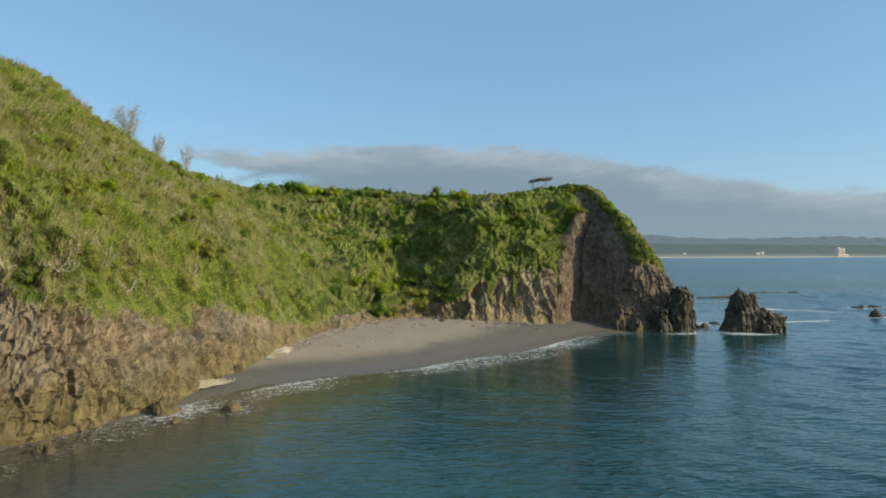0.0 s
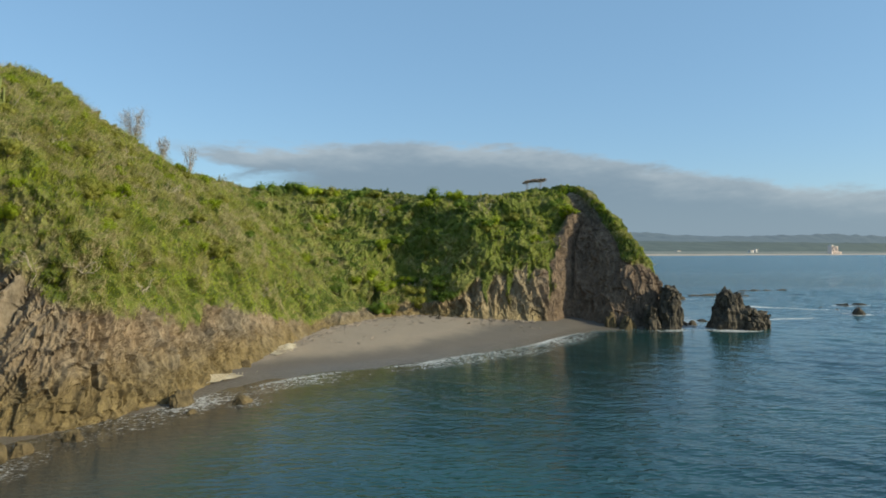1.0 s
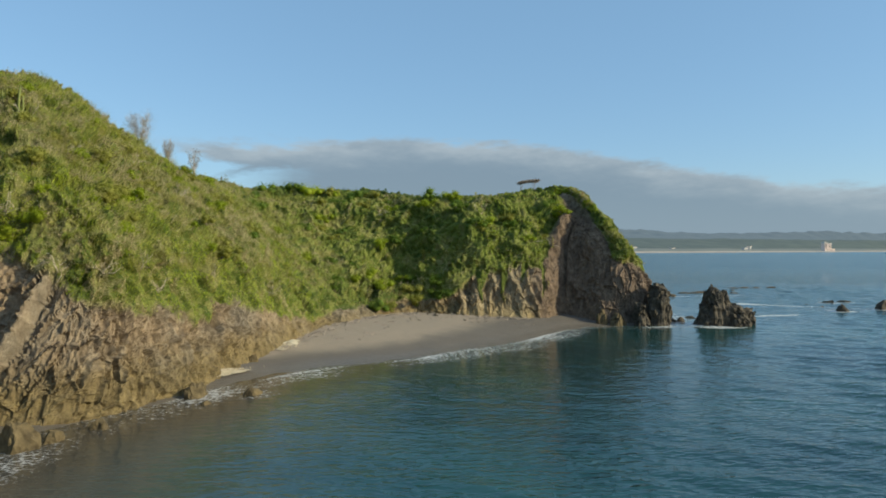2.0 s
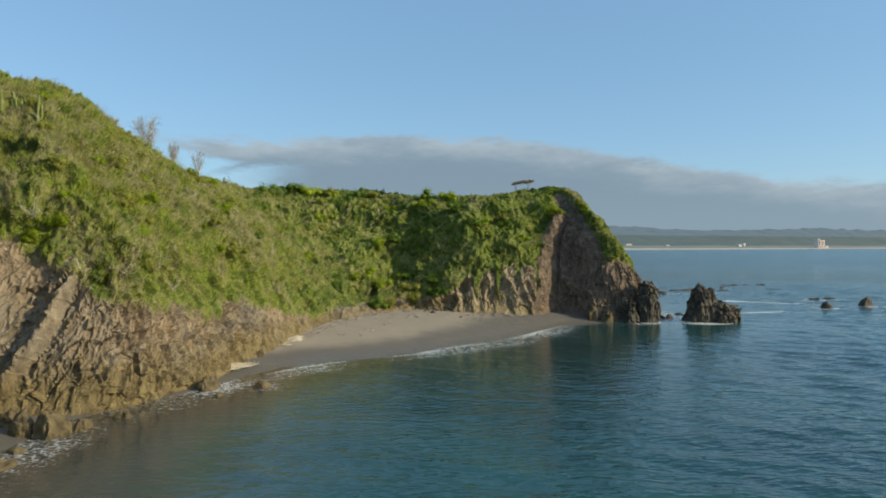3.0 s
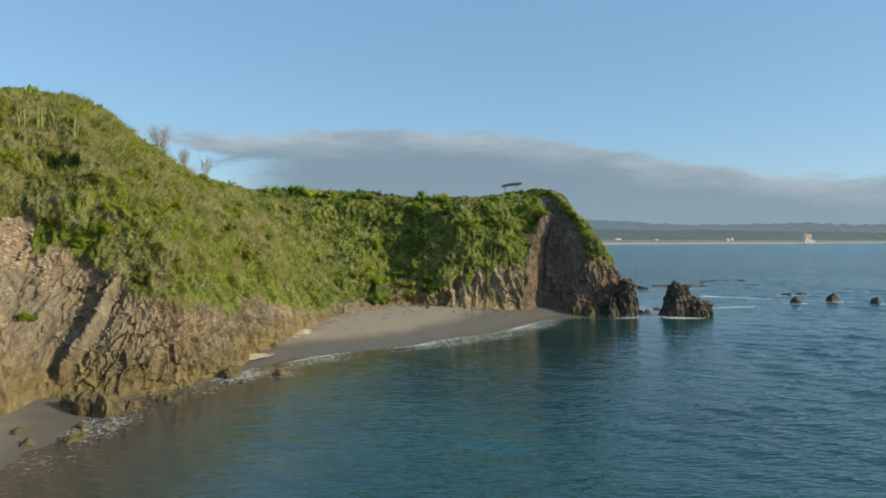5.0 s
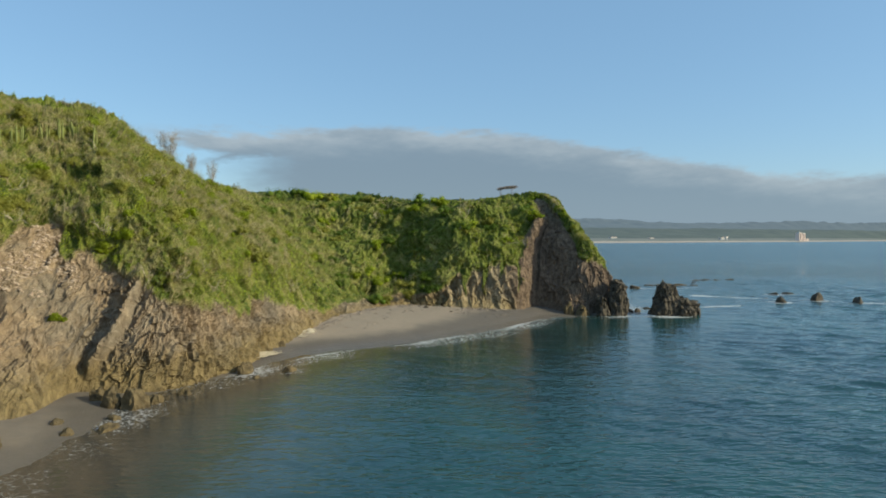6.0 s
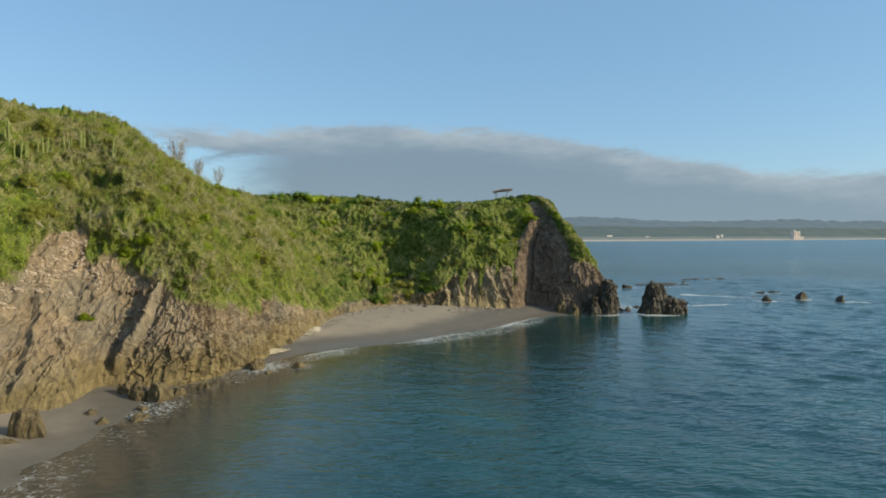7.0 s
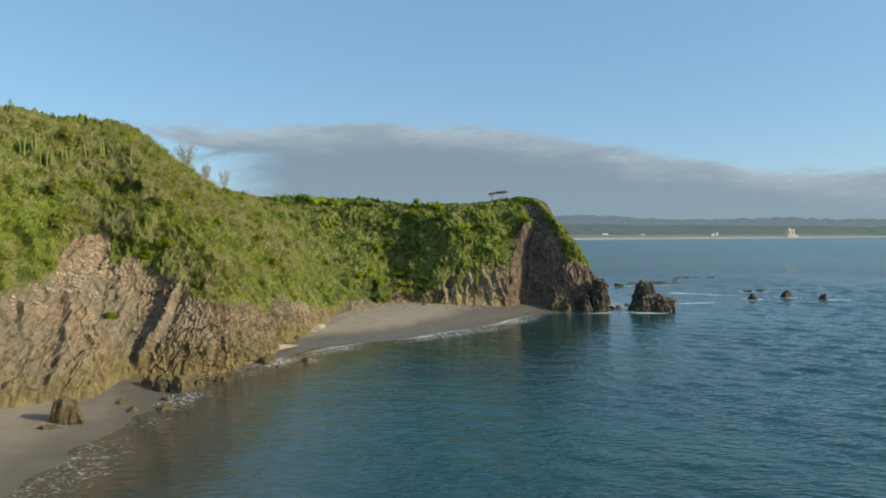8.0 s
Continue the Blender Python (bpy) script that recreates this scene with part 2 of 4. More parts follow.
def water_material():
    """Deep teal sea, milky with sand in the shallows, with foam where the swell runs out."""
    m, t, b = material("sea_water", 0.07, 0.5)
    b.inputs["IOR"].default_value = 1.33
    shoal = node(t, "ShaderNodeAttribute", attribute_name="shoal").outputs["Fac"]
    foam = node(t, "ShaderNodeAttribute", attribute_name="foam").outputs["Fac"]
    big = noise_tex(t, 0.035, 5, 0.6)
    deep = ramp(t, big, (0.35, (0.010, 0.043, 0.050)), (0.65, (0.021, 0.075, 0.074)))
    dark_reflection = node(t, "ShaderNodeAttribute", attribute_name="dark_reflection").outputs["Fac"]     # water colour darkened off the cove and the cape for the cliff's dark reflection
    deep = mix(t, dark_reflection, deep, ramp(t, big, (0.35, (0.010, 0.030, 0.030)), (0.65, (0.022, 0.052, 0.046))))
    s = math_node(t, "ADD", shoal, math_node(t, "MULTIPLY", math_node(t, "SUBTRACT", big, 0.5), 0.5))
    col = mix(t, smooth(t, s, 0.15, 0.60), deep, (0.050, 0.078, 0.076))
    col = mix(t, smooth(t, s, 0.40, 0.92), col, (0.060, 0.054, 0.042))
    lace = noise_tex(t, 1.1, 8, 0.74, stretch=(1, 1, 0.3))
    cells = node(t, "ShaderNodeTexVoronoi", {"Vector": node(t, "ShaderNodeNewGeometry").outputs["Position"], "Scale": 1.5}, feature="DISTANCE_TO_EDGE").outputs[0]
    f = math_node(t, "ADD", foam, math_node(t, "SUBTRACT", math_node(t, "MULTIPLY", lace, 1.7), 0.85))
    f = math_node(t, "SUBTRACT", f, math_node(t, "MULTIPLY", cells, 1.3))
    f = smooth(t, f, 0.18, 1.0, 0.0, 0.85)
    t.links.new(mix(t, f, col, (0.80, 0.80, 0.78)), b.inputs["Base Color"])
    away = node(t, "ShaderNodeSeparateXYZ", {0: node(t, "ShaderNodeNewGeometry").outputs["Position"]}).outputs[1]
    still = smooth(t, away, 200.0, 700.0, 0.07, 0.20)             # small waves too fine to shape far out
    t.links.new(mix(t, f, mix(t, 1.0, (1, 1, 1), still, "MULTIPLY"), (0.85, 0.85, 0.85)), b.inputs["Roughness"])
    crest = node(t, "ShaderNodeMath", {0: math_node(t, "SUBTRACT", noise_tex(t, 0.52, 2, 0.5, stretch=(0.62, 1.25, 1), turn=(0, 0, 0.22)), 0.5)}, operation="ABSOLUTE").outputs[0]
    ripple = math_node(t, "ADD", math_node(t, "MULTIPLY", crest, -1.1), math_node(t, "MULTIPLY", noise_tex(t, 0.85, 3, 0.5, stretch=(0.6, 1.3, 1), turn=(0, 0, -0.15)), 0.5))
    wind = node(t, "ShaderNodeAttribute", attribute_name="wind").outputs["Fac"]
    bump(t, b, math_node(t, "MULTIPLY", ripple, wind), 0.9, 0.62)
    return m


def leaf_material(name, a, b_, c, seed=0.0):
    m, t, b = material(name, 0.62, 0.25)
    isl = node(t, "ShaderNodeNewGeometry").outputs["Random Per Island"]
    patch = noise_tex(t, 0.16, 3, 0.55)
    own = node(t, "ShaderNodeAttribute", attribute_name="tone").outputs["Fac"]     # each shrub has its own shade
    tone = math_node(t, "ADD", math_node(t, "MULTIPLY", isl, 0.20), math_node(t, "ADD", math_node(t, "MULTIPLY", patch, 0.40), math_node(t, "MULTIPLY", own, 0.58)))
    t.links.new(ramp(t, tone, (0.22, a), (0.55, b_), (0.85, c)), b.inputs["Base Color"])
    tr = node(t, "ShaderNodeBsdfTranslucent", {0: ramp(t, tone, (0.22, a), (0.55, b_), (0.85, c))})
    mx = node(t, "ShaderNodeMixShader", {0: 0.45, 1: b.outputs[0], 2: tr.outputs[0]})
    t.links.new(mx.outputs[0], t.nodes["Material Output"].inputs[0])
    return m


def plain_material(name, lo, hi, scale=2.0, rough=0.85, relief=0.3):
    m, t, b = material(name, rough, 0.25)
    n = noise_tex(t, scale, 6, 0.65)
    t.links.new(ramp(t, n, (0.3, lo), (0.7, hi)), b.inputs["Base Color"])
    if relief:
        bump(t, b, n, relief, 0.3 / scale)
    return m


ROCK, SAND, WATER = cliff_material(), sand_material(), water_material()
GREEN = leaf_material("green_leaves", (0.170, 0.215, 0.011), (0.305, 0.375, 0.018), (0.385, 0.430, 0.052))
DEEP = leaf_material("deep_green_leaves", (0.068, 0.116, 0.015), (0.140, 0.212, 0.023), (0.235, 0.295, 0.042))
OLIVE = leaf_material("olive_leaves", (0.185, 0.190, 0.024), (0.300, 0.302, 0.056), (0.400, 0.382, 0.112))
DRY = leaf_material("dry_twigs", (0.245, 0.210, 0.076), (0.355, 0.304, 0.140), (0.455, 0.395, 0.218))
BARK = plain_material("grey_bark", (0.16, 0.13, 0.105), (0.32, 0.27, 0.22), 3.0)
SEA_ROCK = plain_material("sea_rock", (0.026, 0.023, 0.019), (0.128, 0.104, 0.071), 0.9, 0.75, 0.9)
BROWN_ROCK = plain_material("brown_rock", (0.042, 0.032, 0.017), (0.170, 0.130, 0.066), 0.9, 0.9, 0.9)
PEBBLE = plain_material("pale_pebbles", (0.37, 0.32, 0.225), (0.53, 0.465, 0.34), 1.6, 0.9, 0.4)
CACTUS = plain_material("cactus_skin", (0.13, 0.155, 0.04), (0.22, 0.24, 0.075), 2.0, 0.7, 0.2)


# ---- land ----
# four lines that run along the headland, from the near bay round to the cape: foot, brow of the rock, mid slope, crest
FOOT = [(-66, -40, 2), (-61, 0, 2), (-57.5, 30, 2.2), (-53.5, 41, 2), (-47.6, 46, 1.8), (-47.3, 56.5, 2), (-41, 57.5, 1.0),
        (-36, 62, 0), (-31, 71, 0), (-28, 86, 1), (-25.5, 100, 2.2), (-22, 116, 3), (-16, 132, 3), (-10.5, 142, 3),
        (-3.5, 146, 3), (6.5, 144, 3), (14, 144, 2.8), (21, 145, 2.6), (26.5, 148.5, 2), (30.8, 153.5, 1.5), (38.5, 147.3, -0.5),
        (47, 147.5, -0.5), (51, 149.5, -0.5), (52.8, 155, -0.5), (53.6, 166, -0.5), (52.5, 186, -0.5), (49, 225, -0.5), (35, 270, -0.5)]
BROW = [(-72, -38, 14), (-66, 2, 14), (-62, 34, 15), (-57.5, 52, 16), (-54, 60.5, 17), (-47.3, 63.5, 17), (-40.5, 63, 14.4),
        (-36.5, 65.5, 11.5), (-34.5, 74, 12), (-32, 88, 11), (-28.5, 101, 9), (-25, 118, 6), (-19, 137, 7), (-12, 145, 6),
        (-4, 150, 8), (6, 148, 11), (14, 148.5, 12.5), (21, 150, 13), (28, 156, 17), (33.8, 162.5, 18.5), (42.4, 151.8, 17),
        (47.6, 151.5, 13.4), (50.2, 155, 12.7), (51.2, 160, 12.5), (51.8, 168, 12), (50, 188, 12), (45, 225, 12), (31, 266, 12)]
SLOPE = [(-82, -38, 26), (-76, 4, 27), (-69, 40, 27), (-62, 60, 27), (-55.5, 68, 26), (-50, 73, 30.5), (-45, 73, 27),
         (-39.5, 72, 22.5), (-38.5, 82, 22), (-38, 100, 22), (-36, 113, 21), (-36, 132, 20), (-33, 152, 20), (-20, 161, 18.5),
         (-8.2, 166.5, 19.5), (6.4, 158.5, 22.5), (15.5, 160.5, 25.5), (22.5, 160, 26), (31, 166, 27), (38.2, 169, 27), (41, 159.5, 26),
         (45.8, 160.5, 21), (47.7, 167, 21), (48.6, 172, 21), (49, 178, 21), (46, 196, 21), (40, 226, 22), (26, 262, 22)]
CREST = [(-100, -38, 40), (-95, 10, 42), (-86, 55, 43.6), (-80, 85, 46.1), (-76, 100, 46.6), (-72, 109, 47.6), (-71, 113, 47.7),
         (-69, 120, 46.6), (-67.5, 128, 43.6), (-64, 137, 39.3), (-62, 146, 35.5), (-58, 165, 35), (-52, 182, 34), (-38, 187, 34),
         (-20, 190, 34), (-3, 186, 32.5), (10, 180, 32.4), (20, 180, 32.9), (28, 182, 33.6), (34, 181, 34.7), (37, 178, 34.6),
         (39, 177, 34), (40.5, 179, 33), (41.5, 183, 33), (42, 190, 33), (41, 206, 33), (34, 230, 33), (20, 256, 33)]


def along(rows, u):
    """Points at the row numbers u (0, 0.5, 1 ...) of a smooth curve through rows."""
    p = np.asarray(rows, float)
    p = np.vstack([2 * p[0] - p[1], p, 2 * p[-1] - p[-2]])
    i = np.minimum(u.astype(int), len(rows) - 2)
    w = (u - i)[:, None]
    a, b, c, d = p[i], p[i + 1], p[i + 2], p[i + 3]
    return 0.5 * (2 * b + (c - a) * w + (2 * a - 5 * b + 4 * c - d) * w ** 2 + (3 * b - a - 3 * c + d) * w ** 3)


def build_land():
    foot = np.array(FOOT, float)
    length = np.r_[0, np.cumsum(np.linalg.norm(np.diff(foot[:, :2], axis=0), axis=1))]
    fine = np.array([0.9, 0.6, 0.32, 0.22, 0.2, 0.2, 0.2, 0.2, 0.25, 0.3, 0.32, 0.32, 0.3, 0.28, 0.28, 0.25, 0.25, 0.25, 0.25, 0.22, 0.22, 0.22, 0.25, 0.35, 0.8, 1.5, 2.5])
    u = np.concatenate([k + np.arange(n) / n for k, n in enumerate(np.ceil(np.diff(length) / fine).astype(int))] + [[len(FOOT) - 1.0]])
    f, e, m, r = (along(x, u) for x in (FOOT, BROW, SLOPE, CREST))
    out = r - m
    out[:, 2] = 0
    out /= np.linalg.norm(out, axis=1, keepdims=True)
    tip = np.clip((u - 15) / 4, 0, 1)[:, None]                  # round the cape the land closes on its own middle
    back = r + out * (40 * (1 - tip) + 9 * tip)
    back[:, 2] = r[:, 2] - 2 + 1.5 * tip[:, 0]
    end = back + out * (60 * (1 - tip) + 3 * tip)
    end[:, 2] = 5 * (1 - tip[:, 0]) + 33 * tip[:, 0]
    below = f - (e - f) * np.array([0.25, 0.25, 0])
    below[:, 2] = f[:, 2] - 3
    rows = np.stack([below, f, e, m, r, back, end], 1)          # columns of the loft
    v = np.concatenate([np.linspace(0, 1, 8, endpoint=False), np.linspace(1, 2, 74, endpoint=False), np.linspace(2, 3, 56, endpoint=False),
                        np.linspace(3, 4, 110, endpoint=False), np.linspace(4, 5, 14, endpoint=False), np.linspace(5, 6, 8)])
    g = np.stack([along(rows[k], v) for k in range(len(u))], 0)
    nrm = normals_of(g)
    p = g.reshape(-1, 3)
    vv = np.broadcast_to(v, g.shape[:2]).ravel()
    uu = np.broadcast_to(u[:, None], g.shape[:2]).ravel()
    # where scrub takes over from bare rock
    edge = fbm(p * np.array([0.16, 0.16, 0.10]), 4, 0.55, 5)
    start = 1.93 + 0.42 * edge
    start = start + 0.12 * np.exp(-((uu - 4.6) / 1.3) ** 2) + 0.80 * np.exp(-((uu - 3.78) / 0.46) ** 4)    # the bare scar in the near hill
    start = start - 0.12 * np.exp(-((uu - 12.0) / 1.6) ** 2) - 0.40 * np.exp(-((uu - 14.5) / 0.6) ** 2) + 0.16 * np.exp(-((uu - 16.3) / 1.0) ** 2)
    start = start + 0.45 * np.exp(-((uu - 16.97) / 0.16) ** 2)                                           # a bare rib over the cove
    start = start + (0.85 + 0.15 * edge) * np.clip((uu - 17.9) / 0.15, 0, 1) * np.clip((19.9 - 0.35 * (vv - 2) - uu) / 0.2, 0, 1)   # the cape's bare face
    start = start + (0.10 + 0.1 * edge) * np.clip((uu - 20.3) / 0.3, 0, 1)                                     # the green ridge ends above the bare point
    start = start - 0.65 * np.clip(np.sin(uu * 9.0 + 2.0 * edge), 0, 1) ** 2 * np.clip((uu - 15) / 0.5, 0, 1) * np.clip((17.9 - uu) / 0.3, 0, 1)   # scrub hanging between the pillars
    start = start + 1.0 * np.exp(-((uu - 18.9) / 0.5) ** 4)                                          # bare earth up to the cape's crest
    scrub = np.clip((vv - start) / 0.10 + 0.5, 0, 1)
    bare = 1 - scrub
    q = p.copy()
    tilt = np.column_stack([p[:, 0] + p[:, 1] * 0.4, p[:, 1] * 0.8, p[:, 2] * 0.62 + (p[:, 0] - p[:, 1]) * 0.25])
    scar = np.exp(-((uu - 4.0) / 1.15) ** 4) * np.clip((vv - 1.25) / 0.3, 0, 1)
    dip = np.interp(uu, [0, 5.8, 7.5, 12, 14, 28], [1, 1, 0.15, -0.2, 0, 0])     # the beds lean over by the scar, stand upright farther on
    slab = np.column_stack([p[:, 0] - 0.37 * dip * p[:, 2], p[:, 1] - 0.69 * dip * p[:, 2], p[:, 2] * np.where(uu > 13.5, 0.30, 0.62)])
    slab = slab + 0.45 * np.column_stack([vnoise(p * 0.6, 51), vnoise(p * 0.6, 52), vnoise(p * 0.6, 53)])
    joint = np.zeros(len(p))
    rocky = (bare > 0.02) & (vv < 3.2)
    joint[rocky] = 0.62 * cracks(slab[rocky] * 0.34, 0.06, 15) + 0.26 * cracks(slab[rocky] * 0.85 + 3, 0.10, 16)
    knob = np.zeros(len(p))
    knob[rocky] = np.sqrt(np.clip(1 - 1.5 * cells(p[rocky] * 0.75, 17)[0], 0, 1)) - 0.4
    knob *= np.clip((1.32 - vv) / 0.15, 0, 1) * np.clip((uu - 5.2) / 0.4, 0, 1) * np.clip((9.6 - uu) / 0.8, 0, 1)
    calm = (1 - 0.6 * np.clip((uu - 9.2) / 0.8, 0, 1) * np.clip((14.6 - uu) / 0.5, 0, 1)) * (1 - 0.45 * scar) * (1 - 0.25 * np.clip((7.0 - uu) / 0.6, 0, 1)) * (1 - (0.25 + 0.22 * np.clip((uu - 17.4) / 0.5, 0, 1)) * np.clip((uu - 14.6) / 1.0, 0, 1) * np.clip((22.6 - uu) / 1.6, 0, 1))
    d_rock = 1.5 * fbm(tilt * 0.085, 2, 0.5, 11, True) + calm * (0.82 * facets(slab * 0.26, 1) + 0.46 * facets(slab * 0.58, 2) + 0.20 * facets(slab * 1.35, 3)
                                                                - joint) + 0.7 * knob + 0.12 * fbm(tilt * 1.3, 3, 0.6, 31, True) - 0.25
    lean = np.column_stack([p[:, 0], p[:, 1], p[:, 2] * 0.6])
    warp = lean + 0.9 * np.column_stack([vnoise(p * 0.55, 54), vnoise(p * 0.55, 55), vnoise(p * 0.55, 56)])
    big = cells(warp * np.array([0.33, 0.33, 0.30]) * np.where(uu > 11.5, 0.70, 1.0)[:, None], 61)           # single shrubs, each with its own height and tone
    small = cells(warp * 0.80 + 5, 62)
    dome = lambda c, flat: np.sqrt(np.clip(1 - c[0] * flat, 0.0, 1))
    mound = 2.1 * (0.2 + 0.9 * big[1] ** 1.3) * dome(big, 1.35) + 0.95 * (0.2 + small[1]) * dome(small, 1.7) + 0.45 * np.abs(vnoise(lean * 1.8, 44)) - 0.2
    near = np.clip((11.5 - uu) / 1.5, 0, 1) * np.clip((vv - 1.8) / 0.6, 0, 1)
    hilltop = np.clip((vv - 2.8) / 0.4, 0, 1) * np.clip((9 - uu) / 1.5, 0, 1)
    mound = 0.92 * mound * (1 + 0.10 * near + 0.25 * hilltop + 0.15 * np.clip((uu - 12) / 1, 0, 1))
    cove = np.clip((uu - 11.5) / 1.5, 0, 1) * np.clip((19 - uu) / 1.0, 0, 1) * np.clip((3.9 - vv) / 0.5, 0, 1)
    d_soil = 1.2 * fbm(p * 0.07, 3, 0.5, 41) + mound - 0.9 - 0.28 * near * np.clip((vv - 2.4) / 0.4, 0, 1) + cove * (3.6 * np.abs(vnoise(p * 0.115 + 2.2, 47)) - 1.1)
    tone = np.where(small[2] < 0.45, small[3], big[2])
    foot_in = np.clip((vv - 0.6) / 0.8, 0.15, 1)
    # the deep shaded gully that splits the cape, and the cleft at the bare scar
    line = np.interp(vv, [1.0, 1.18, 1.62, 2.79, 3.2], [18.98, 18.96, 18.95, 19.02, 19.1])
    gully = -1.0 * np.exp(-((uu - line) / 0.15) ** 2) * np.clip((vv - 1.0) / 0.2, 0, 1) * np.clip((2.9 - vv) / 0.3, 0, 1)
    off = uu - 5.55 - 0.55 * (vv - 1.5) + 0.06 * vnoise(p * 0.3, 64)
    cleft = -2.2 * np.exp(-(off / np.where(off < 0, 0.17, 0.055)) ** 2) * np.clip((vv - 1.0) / 0.2, 0, 1) * np.clip((2.15 - vv) / 0.2, 0, 1)
    cleft = cleft - 1.1 * np.exp(-((uu - 3.45 - 0.2 * (vv - 1.5) + 0.14 * vnoise(p * 0.35, 59)) / 0.08) ** 2) * np.clip((vv - 0.95) / 0.1, 0, 1) * np.clip((1.95 - vv) / 0.25, 0, 1)
    rib = 1.15 * np.abs(np.sin(p[:, 0] * 0.72 + 2.4 * vnoise(p * np.array([0.22, 0.22, 0.05]), 58))) * np.clip((uu - 14.2) / 0.8, 0, 1) * np.clip((18.6 - uu) / 0.6, 0, 1) - 0.5 * (uu > 14.2) * (uu < 18.6)
    d = (d_rock + rib) * bare * foot_in + d_soil * scrub * np.clip((vv - 1.6) / 0.5, 0, 1) + gully + cleft
    p = p + nrm.reshape(-1, 3) * d[:, None]
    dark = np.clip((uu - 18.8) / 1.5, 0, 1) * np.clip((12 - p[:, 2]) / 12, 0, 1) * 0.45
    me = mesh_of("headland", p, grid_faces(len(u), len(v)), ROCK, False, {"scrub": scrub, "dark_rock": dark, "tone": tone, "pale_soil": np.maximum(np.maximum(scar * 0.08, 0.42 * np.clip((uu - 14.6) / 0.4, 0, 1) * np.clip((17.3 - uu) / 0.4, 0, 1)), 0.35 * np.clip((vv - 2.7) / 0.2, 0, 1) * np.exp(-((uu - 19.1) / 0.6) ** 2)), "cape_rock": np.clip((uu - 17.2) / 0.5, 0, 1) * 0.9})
    ob = tagged(new("headland", me), "steep headland of weathered ochre rock with scrub-covered slopes above", "headland", kind="structure")
    return p.reshape(g.shape), uu.reshape(g.shape[:2]), vv.reshape(g.shape[:2]), scrub.reshape(g.shape[:2]), tone.reshape(g.shape[:2])


LAND, LAND_U, LAND_V, LAND_SCRUB, LAND_TONE = build_land()

WATERLINE = [(-43, -60), (-41.5, -20), (-40.5, 0), (-39.5, 20), (-38.5, 34), (-39, 46), (-39.2, 53), (-36.4, 60.5), (-32.6, 67), (-29.4, 75), (-26.5, 82), (-20, 90), (-12, 95.5),
             (-4, 101), (4, 109), (15, 119.5), (27, 136), (34.5, 143.5), (42, 145.5), (50, 146.5), (58, 152), (59, 170), (57, 200), (45, 240), (30, 290)]


def shore_distance(x, y):
    """Metres inland of the waterline (minus: out at sea)."""
    w = spline(WATERLINE, 240)
    best, sign = np.full(len(x), 1e9), np.ones(len(x))
    for a, b in zip(w[:-1], w[1:]):
        d = b - a
        t = np.clip(((x - a[0]) * d[0] + (y - a[1]) * d[1]) / (d @ d), 0, 1)
        ex, ey = x - a[0] - t * d[0], y - a[1] - t * d[1]
        dist = np.hypot(ex, ey)
        s = np.sign(d[0] * ey - d[1] * ex)
        near = dist < best
        best, sign = np.where(near, dist, best), np.where(near, s, sign)
    return best * sign


def beach_height(d, y):
    """Height of the sand, d metres in from the water: low by the near cliff, higher in the cove."""
    full = 1.45 + 1.85 * np.clip((y - 62) / 40, 0, 1)
    return full * (1 - np.exp(-np.maximum(d, 0) * 0.075))


def build_beach():
    xs, ys = np.arange(-75, 70, 0.95), np.arange(-70, 175, 0.95)
    gx, gy = np.meshgrid(xs, ys, indexing="ij")
    x, y = gx.ravel(), gy.ravel()
    d = shore_distance(x, y)
    z = np.where(d > 0, beach_height(d, y), np.maximum(d * 0.09, -6))
    p = np.column_stack([x, y, z])
    p[:, 2] += 0.16 * fbm(p * 0.25, 3, 0.5, 61) + 0.05 * fbm(p * 0.9, 3, 0.5, 63)
    me = mesh_of("beach", p, grid_faces(len(xs), len(ys)), SAND, True)
    tagged(new("beach", me), "pale grey-brown sand beach, wet and darker along the water", "beach", kind="structure")


def swell(x, y):
    rng = np.random.default_rng(5)
    z = np.zeros(len(x))
    for k in range(26):
        lam = 2.2 * 1.055 ** k
        a = radians(-108) + rng.normal(0, 0.42)
        kx, ky = 2 * math.pi / lam * math.cos(a), 2 * math.pi / lam * math.sin(a)
        ph = kx * x + ky * y + rng.uniform(0, 6.28)
        z += (0.0065 * lam) * (1 - 2 * np.abs(np.sin(ph / 2)) ** 1.4 + 0.2)
    return z


ROCK_SPOTS = [(-22.4, 73, 2.0), (65, 147, 6), (50, 146, 4), (56.5, 153, 2), (115, 181.5, 3), (130.6, 188, 3.5), (139, 179, 3), (129, 211.5, 3), (135, 214, 3), (86.5, 240.5, 4), (113, 262, 9), (140, 293, 9), (-29.3, 71.5, 2)]


